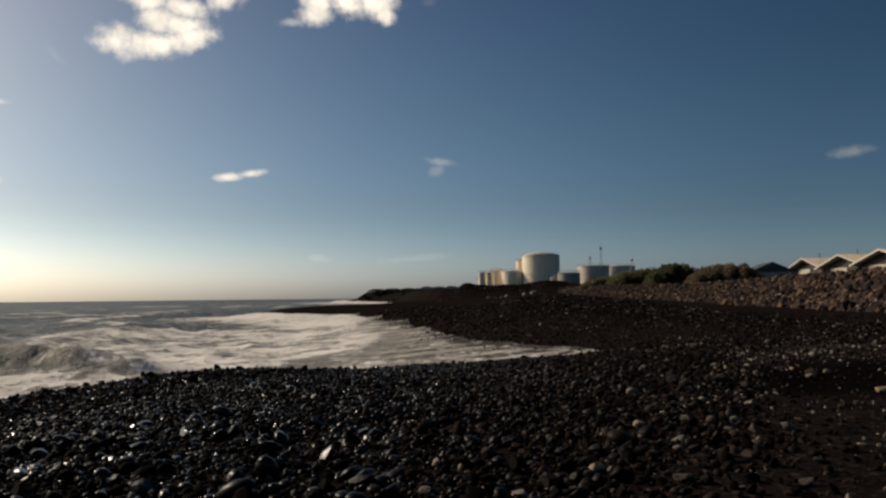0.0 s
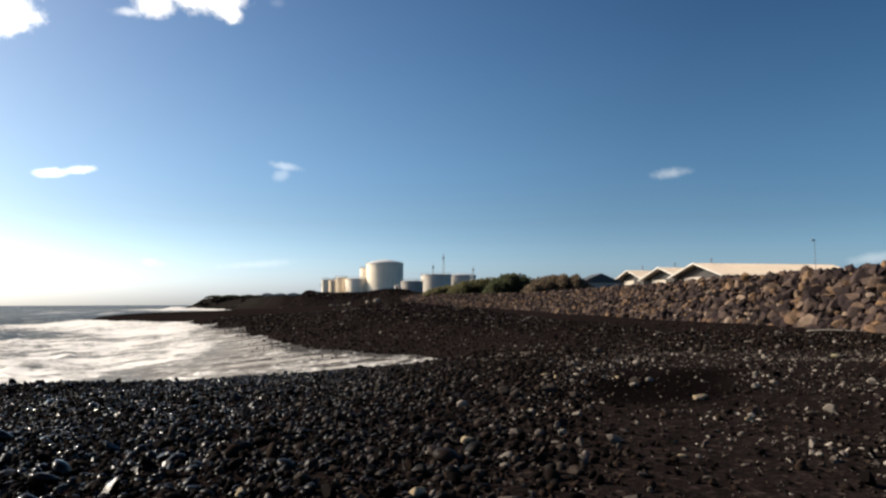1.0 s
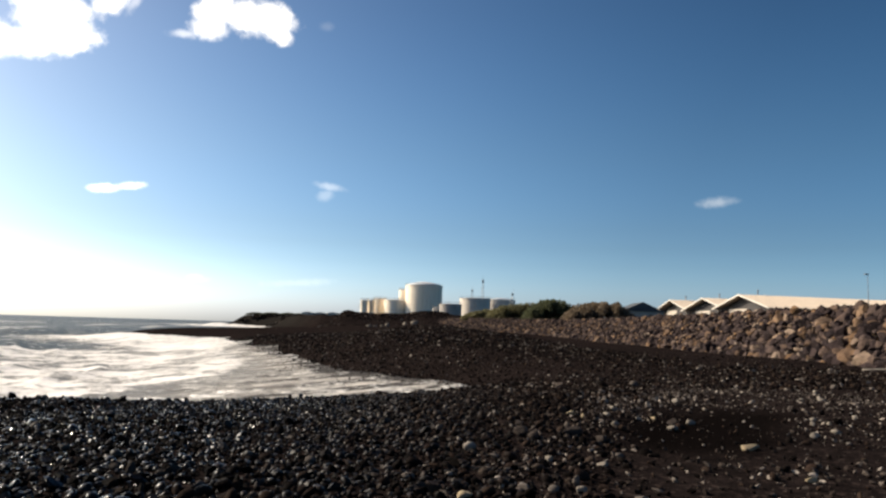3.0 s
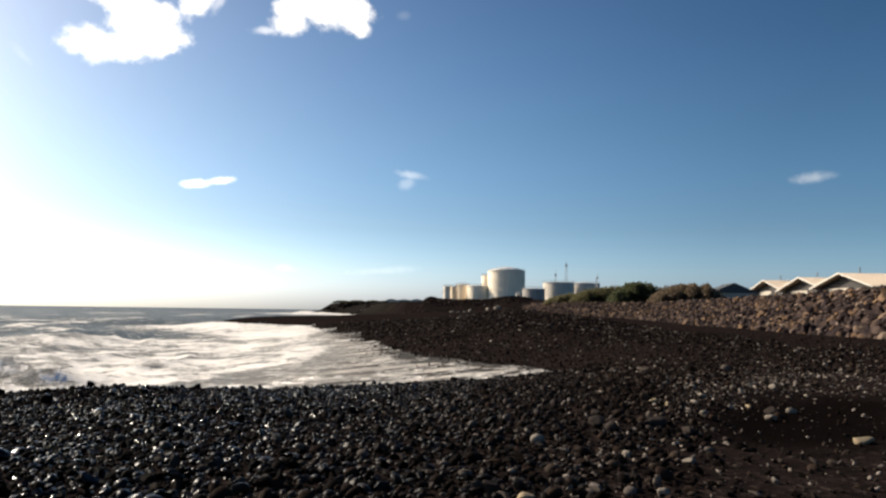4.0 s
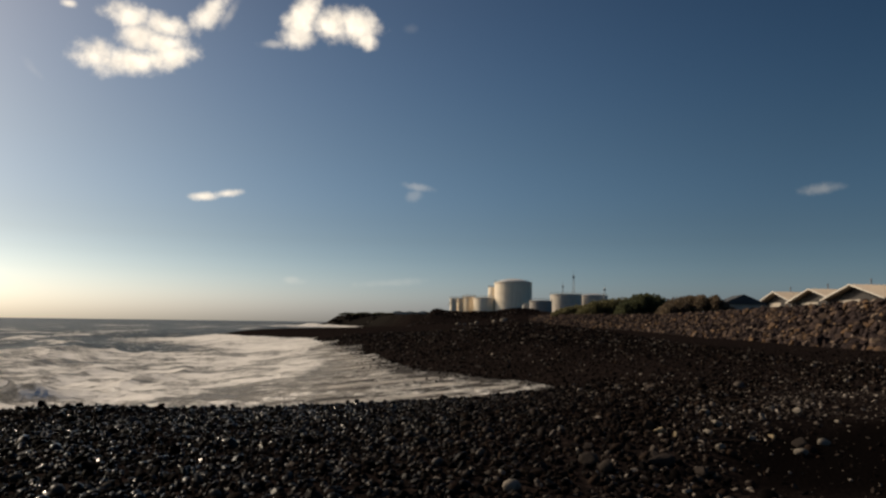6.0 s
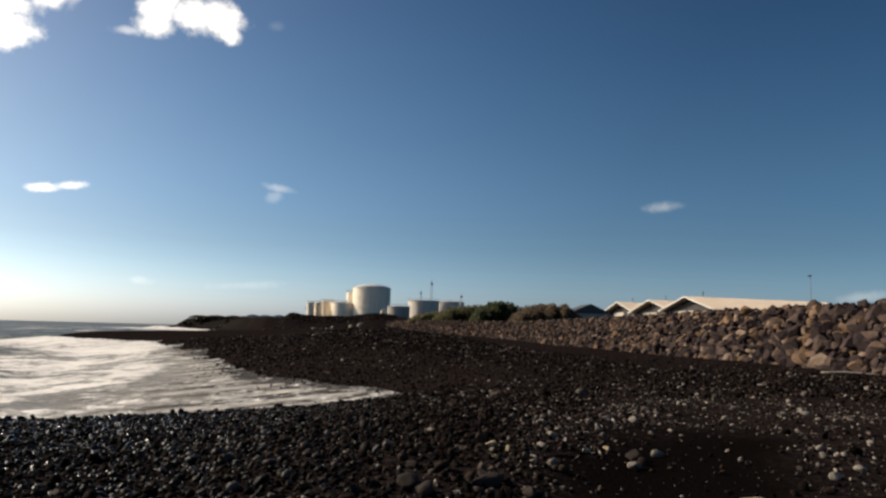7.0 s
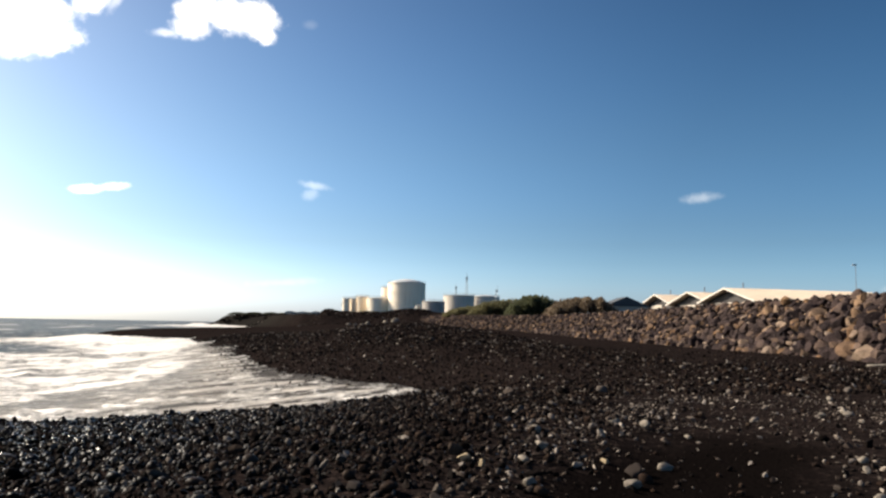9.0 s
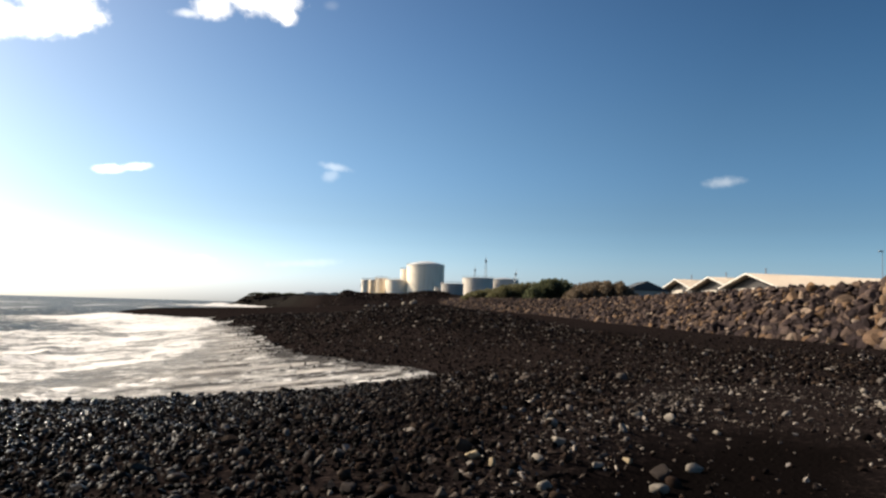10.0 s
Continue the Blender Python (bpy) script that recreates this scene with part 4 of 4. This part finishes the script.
def warehouse(x0, y_mid, half, length, eaves, ridge, turn, label):
    """Long hall with a gabled sheet roof, white bargeboards and a deep gable with its shade coloured in."""
    base = float(land(np.array([x0]), np.array([y_mid]))[0]) - 0.2
    t = empty("warehouse", pose(x0, y_mid, base, 0, 0, turn), label, "warehouse", "halls behind the rock bank")
    e, p = eaves - base, ridge - base
    bm = bmesh.new()
    for s in (-1, 1):
        box(bm, 1.6, s * (half - 0.3) - 0.15, 0, length, s * (half - 0.3) + 0.15, e - 0.1)
    box(bm, length - 0.3, -half + 0.45, 0, length, half - 0.45, e - 0.1)
    part("wall", bm, HALL_WALL, t)
    # sheet across the gable opening, the shade behind it put into its colour
    bm = bmesh.new()
    a = [bm.verts.new(v) for v in ((2.4, -half + 0.5, 0), (2.4, half - 0.5, 0), (2.4, half - 0.5, e - 0.12), (2.4, 0, p - 0.3), (2.4, -half + 0.5, e - 0.12))]
    f = bm.faces.new(a)
    ext = bmesh.ops.extrude_face_region(bm, geom=[f])
    bmesh.ops.translate(bm, verts=[v for v in ext["geom"] if isinstance(v, bmesh.types.BMVert)], vec=(0.25, 0, 0))
    part("gable", bm, GABLE_SHADE, t, "recessed sheet in the open gable, coloured dark for the shade inside")
    bm = bmesh.new()
    box(bm, 2.2, -half * 0.05, 0.0, 2.38, half * 0.62, e * 0.98)
    part("gable_panel", bm, HALL_WALL, t)
    bm = bmesh.new()
    tube(bm, (6.0, 0, p - 0.4), (6.0, 0, p + 1.3), 0.16, n=10)
    tube(bm, (6.0, 0, p + 1.3), (6.0, 0, p + 1.6), 0.34, 0.12, 10)
    part("roof_vent", bm, STEEL, t)
    for s in (-1, 1):
        bm = bmesh.new()
        low, high = Vector((0, s * (half + 0.3), e - 0.08)), Vector((0, 0, p))
        n = 40
        line = [(length * (k + u) / n, h) for k in range(n) for u, h in ((0, 0.0), (0.72, 0.0), (0.78, 0.1), (0.94, 0.1))] + [(length, 0.0)]
        rows = [[bm.verts.new((xx, w.y, w.z + h * (dz > 0) + dz)) for xx, h in line] for w, dz in ((low, 0.02), (high, 0.02), (high, -0.06), (low, -0.06))]
        for ra, rb in zip(rows, rows[1:] + rows[:1]):
            for k in range(len(line) - 1):
                bm.faces.new((ra[k], ra[k + 1], rb[k + 1], rb[k]))
        for k in (0, -1):
            bm.faces.new([row[k] for row in rows])
        part("roof", bm, TAN_ROOF, t)
        bm = bmesh.new()
        v = [bm.verts.new((xx, w.y, w.z + dz)) for dz in (-0.26, 0.14) for xx, w in ((-0.22, low), (-0.02, low), (-0.02, high), (-0.22, high))]
        for q in ((0, 1, 2, 3), (7, 6, 5, 4), (0, 4, 5, 1), (1, 5, 6, 2), (2, 6, 7, 3), (3, 7, 4, 0)):
            bm.faces.new([v[i] for i in q])
        part("bargeboard", bm, FASCIA, t, "white bargeboard")
    return t


def small_house(x, y, wx, wy, wall_h, roof_h, roof_mat, wall_mat, label, name="house", group=""):
    base = float(land(np.array([x]), np.array([y]))[0]) - 0.3
    t = empty(name, pose(x, y, base), label, "house", group)
    bm = bmesh.new()
    box(bm, -wx, -wy, 0, wx, wy, wall_h)
    part("wall", bm, wall_mat, t)
    bm = bmesh.new()
    o = 0.4
    e = [bm.verts.new(v) for v in ((-wx - o, -wy - o, wall_h), (wx + o, -wy - o, wall_h), (wx + o, wy + o, wall_h), (-wx - o, wy + o, wall_h))]
    rdg = [bm.verts.new((0, -wy - o, wall_h + roof_h)), bm.verts.new((0, wy + o, wall_h + roof_h))]
    for q in ((e[0], e[1], rdg[0]), (e[1], e[2], rdg[1], rdg[0]), (e[2], e[3], rdg[1]), (e[3], e[0], rdg[0], rdg[1]), tuple(reversed(e))):
        bm.faces.new(q)
    part("roof", bm, roof_mat, t)
    for sx in (-0.5, 0.4):
        bm = bmesh.new()
        box(bm, wx * sx - 0.5, -wy - 0.04, wall_h * 0.35, wx * sx + 0.5, -wy + 0.05, wall_h * 0.75)
        part("window", bm, SLATE, t)
    return t


def thicket(name, x, y, wide, deep, high, leaf, seed, label, category="bush", sparse=1.0):
    """A bush or low tree: several forked stems and a crown of leaf clumps with an uneven outline."""
    r = np.random.default_rng(seed)
    base = float(land(np.array([x]), np.array([y]))[0]) - 0.06 * high
    t = empty(name, pose(x, y, base), label, category)
    for k in range(max(3, int(wide * 0.8))):
        bm = bmesh.new()
        px, py = r.uniform(-0.7, 0.7) * wide, r.uniform(-0.5, 0.5) * deep
        q = Vector((px + r.uniform(-0.8, 0.8), py + r.uniform(-0.6, 0.6), high * r.uniform(0.3, 0.45)))
        tube(bm, (px, py, 0), q, 0.14, 0.08, 6)
        for _ in range(3):
            e = q + Vector((r.uniform(-1.2, 1.2), r.uniform(-1, 1), high * r.uniform(0.12, 0.3)))
            tube(bm, q, e, 0.07, 0.03, 5)
        part("stem", bm, BARK, t)
    n = int(7000 * sparse * max(0.5, min(1.6, wide / 6)))
    # clump centres fill a domed, lumpy envelope
    lumps = [(-1 + 2 * (k + r.uniform(0, 1)) / 60, r.uniform(-0.8, 0.8)) for k in range(60)]
    verts, faces = [], []
    leaf_v = np.array([(-1, 0, 0), (0, -0.45, 0.12), (1, 0, 0), (0, 0.45, 0.12)])
    c = r.normal(size=(n, 3))
    c /= np.linalg.norm(c, axis=1)[:, None]
    c *= r.uniform(0.55, 1.0, n)[:, None] ** 0.6
    pick = r.integers(0, 60, n)
    cent = np.array([(lx * wide * 0.86, ly * deep * 0.7, high * (0.06 + 0.56 * (1 - abs(lx) ** 2.6) * r.uniform(0.3, 1.0) ** 0.5)) for lx, ly in lumps])
    size = np.array([(wide * r.uniform(0.1, 0.2), deep * 0.5, high * r.uniform(0.2, 0.34)) for _ in lumps])
    pos = cent[pick] + c * size[pick]
    pos[:, 2] = np.maximum(pos[:, 2], 0.15 * r.uniform(0.5, 2.0, n))
    rots = turns(n, 0.9, r)
    s = r.uniform(0.22, 0.5, n)
    v = np.einsum("nij,vj->nvi", rots, leaf_v) * s[:, None, None] + pos[:, None]
    f = np.array([(0, 1, 2, 3)])[None] + (np.arange(n) * 4)[:, None, None]
    part("crown", mesh_of("crown", v.reshape(-1, 3), f.reshape(-1, 4), leaf, smooth=False), None, t)
    return t


# ---- placing things, far to near ----
storage_tank(-8.6, 400, 9.6, 25.8, CREAM, "tall cream-painted steel storage tank with a low domed roof", 2.2, rings=(0.33, 0.66))
storage_tank(-23.0, 402, 6.2, 17.9, CREAM, "squat cream-painted storage tank beside the tall one", 0.6)
storage_tank(-32.2, 412, 3.4, 18.9, CREAM, "slim cream-painted storage tank with a flat roof", 0.5)
storage_tank(-36.0, 404, 2.0, 17.6, CREAM, "narrow cream-painted upright tank", 0.4)
storage_tank(-39.4, 400, 1.9, 17.4, CREAM, "narrow cream-painted upright tank", 0.4)
storage_tank(-18.9, 411, 3.2, 23.9, CREAM, "slim cream-painted tank half hidden behind the tall one", 0.5)
storage_tank(5.0, 360, 5.2, 15.5, GREY_TANK, "low grey-painted storage tank", 0.4)
storage_tank(-2.2, 362, 1.1, 13.4, WHITE_TANK, "very small white-painted upright tank", 0.3)
storage_tank(19.5, 430, 8.6, 21.1, WHITE_TANK, "broad white-painted storage tank with rust streaks", 0.5)
storage_tank(35.2, 448, 8.5, 21.3, WHITE_TANK, "broad white-painted storage tank behind the shrubs", 1.2)
lattice_mast(18.4, 445, 27.4, 0.8, "short grey steel lattice mast above the tanks")
lattice_mast(24.5, 445, 33.3, 0.9, "tall grey steel lattice mast above the tanks")
lattice_mast(38.6, 435, 25.6, 1.0, "dark steel lattice mast leaning over the shrubs", 9)

warehouse(83.9, 216.1, 13.2, 48, 12.6, 16.4, 12, "long hall with tan sheet roof and dark open gable")
warehouse(82.6, 242.3, 12.6, 48, 12.6, 16.4, 12, "long hall with tan sheet roof and dark open gable")
warehouse(78.8, 263.7, 10.2, 48, 13.0, 16.4, 12, "long hall with tan sheet roof and dark open gable")
small_house(52.5, 204, 5.2, 5, 3.0, 2.4, SLATE, HALL_WALL, "small house with a dark grey pitched roof")
street_lamp(77.7, 140, 16.6)

thicket("shrub", 19.5, 262, 12.0, 5, 4.2, GREEN, 1, "low green shrubs on the crest of the bank", sparse=1.2)
thicket("shrub", 27.5, 246, 13.0, 5, 6.6, GREEN, 2, "low green shrubs on the crest of the bank", sparse=1.2)
thicket("tree", 32.2, 222, 8.2, 5, 7.6, DEEP_GREEN, 3, "dense dark green rounded tree on the bank", "tree", 1.6)
thicket("shrub", 39.6, 190, 9.2, 5, 5.9, DRY_BROWN, 4, "wide dry brownish green shrub on the bank", sparse=1.6)
for k, (x, y, w, h) in enumerate(((-147, 614, 8, 2.2), (-134, 612, 9, 2.4), (-121, 614, 8, 2.6), (-110, 616, 9, 2.2))):
    thicket("tree", x, y, w, 4, h, DEEP_GREEN, 30 + k, "low dark windswept tree on the far headland", "tree", 1.0)
for k, (x, w, h) in enumerate(((-104, 4, 2.6), (-94, 5, 2.2), (-84, 4, 2.8), (-75, 6, 2.0))):
    small_house(x, 606, w, 4, h, 0.8, HALL_WALL, FASCIA, "low pale house on the far headland", group="houses on the headland")

build_revetment()
rocky_banks()
for k, (x, y, s) in enumerate(((-22.5, 250, 0.8), (-18.4, 252, 0.7), (-16.6, 250, 1.0), (-10.6, 243, 0.9), (-7.5, 240, 1.1), (-20.5, 251, 0.6))):
    single_stone("boulder", x, y, s, 200 + k, GREY_STONE, 40 * k, "pale grey boulder on the upper beach")
driftwood(22.3, 41.5, 24.6, 40.2)
single_stone("stone", 4.75, 12.35, 0.16, 309, PALE_STONE, 10, "pale ochre flat stone on dark sand", 0.7)
single_stone("stone", 2.45, 12.6, 0.15, 302, DARK_STONE, 25, "large dark brown rounded stone among pebbles")
single_stone("stone", 5.28, 17.26, 0.115, 303, GREY_STONE, 70, "light grey rounded stone on a low pebble ridge")
single_stone("stone", 4.9, 17.3, 0.085, 304, GREY_STONE, 20, "light grey rounded stone on a low pebble ridge")
single_stone("stone", 3.7, 16.3, 0.085, 305, GREY_STONE, 0, "light grey flattened stone among brown pebbles")
single_stone("stone", 11.5, 20.2, 0.11, 306, YELLOW_STONE, 0, "yellowish rounded stone on dark sand")
single_stone("stone", 0.3, 7.2, 0.085, 307, PALE_STONE, 50, "pale ochre pointed stone among dark cobbles")
single_stone("stone", -1.05, 5.7, 0.085, 308, PALE_STONE, 120, "tan rounded stone among dark cobbles")
LOOSE = [  # x, y, radius, material, words
    (4.81, 14.85, 0.085, GREY_STONE, "flat light grey stone on dark sand"), (4.4, 14.5, 0.12, DARK_STONE, "brown half-buried stone on dark sand"),
    (9.7, 20.5, 0.11, GREY_STONE, "flat light grey stone on dark sand"), (5.7, 16.8, 0.06, GREY_STONE, "small light grey stone on dark sand"),
    (6.8, 14.8, 0.07, GREY_STONE, "small light grey stone on dark sand"), (10.3, 18.6, 0.09, GREY_STONE, "angular light grey stone on dark sand"),
    (3.83, 14.48, 0.075, GREY_STONE, "blunt light grey stone at the pebble ridge"), (4.2, 14.9, 0.07, PALE_STONE, "blunt tan stone at the pebble ridge"),
    (3.3, 14.38, 0.09, GREY_STONE, "blunt light grey stone at the pebble ridge"), (8.8, 19.5, 0.08, GREY_STONE, "flat light grey stone on dark sand"),
    (6.1, 13.3, 0.07, GREY_STONE, "angular light grey stone on dark sand"), (7.7, 15.2, 0.08, GREY_STONE, "flat light grey stone on dark sand"),
    (11.2, 23.8, 0.1, GREY_STONE, "small light grey stone on dark sand"), (2.8, 12.4, 0.09, DARK_STONE, "dark blunt stone beside the pebble ridge"),
    (2.75, 14.48, 0.085, PALE_STONE, "pale flat stone on the pebble ridge"), (3.6, 15.2, 0.09, GREY_STONE, "light grey flattened stone on the pebble ridge"),
    (3.25, 13.55, 0.08, GREY_STONE, "light grey flattened stone on the pebble ridge"), (2.9, 14.25, 0.06, PALE_STONE, "small pale stone on the pebble ridge"),
    (1.9, 12.3, 0.1, DARK_STONE, "dark rounded stone among pebbles"), (1.75, 12.55, 0.13, DARK_STONE, "dark brown flat stone among pebbles"),
    (2.5, 10.8, 0.07, GREY_STONE, "grey upright stone among pebbles"), (0.9, 9.2, 0.08, PALE_STONE, "pale tan stone among dark cobbles"),
    (1.8, 13.3, 0.1, DARK_STONE, "dark rounded stone among pebbles"), (1.9, 10.9, 0.06, GREY_STONE, "small grey stone among pebbles"),
    (4.6, 10.3, 0.06, PALE_STONE, "small pale tan stone on dark sand"), (-0.6, 6.6, 0.09, GREY_STONE, "smooth grey oval cobble among dark stones"),
    (-0.35, 6.4, 0.1, GREY_STONE, "smooth grey oval cobble among dark stones"), (-1.2, 7.4, 0.08, PALE_STONE, "smooth tan oval cobble among dark stones"),
]
LOOSE_ON_SAND = [
    (5.98, 10.88, 0.1, GREY_STONE, "round whitish stone on dark sand"),
    (11.54, 20.10, 0.075, GREY_STONE, "small whitish stone on dark sand"),
    (4.35, 8.35, 0.06, GREY_STONE, "small whitish stone among fine gravel"),
    (4.36, 8.24, 0.05, GREY_STONE, "small whitish stone among fine gravel"),
    (8.24, 13.50, 0.09, GREY_STONE, "whitish oval stone on dark sand"),
    (3.00, 8.37, 0.05, PALE_STONE, "small pale stone on dark sand"),
    (2.01, 9.41, 0.07, GREY_STONE, "grey upright stone among pebbles"),
    (4.22, 13.96, 0.1, GREY_STONE, "blunt light grey stone on black sand"),
    (6.55, 14.32, 0.06, GREY_STONE, "small whitish stone on dark sand"),
    (6.86, 14.38, 0.05, GREY_STONE, "small whitish stone on dark sand"),
    (6.60, 13.67, 0.07, GREY_STONE, "small whitish stone on dark sand"),
    (9.46, 19.84, 0.1, GREY_STONE, "flat grey stone on dark sand"),
    (11.14, 30.63, 0.1, GREY_STONE, "light grey stone on dark sand"),
]
for k, (x, y, size, mat, words) in enumerate(LOOSE + LOOSE_ON_SAND):
    single_stone("stone", x, y, size, 320 + k, mat, 37 * k, words)
scatter_cobbles()
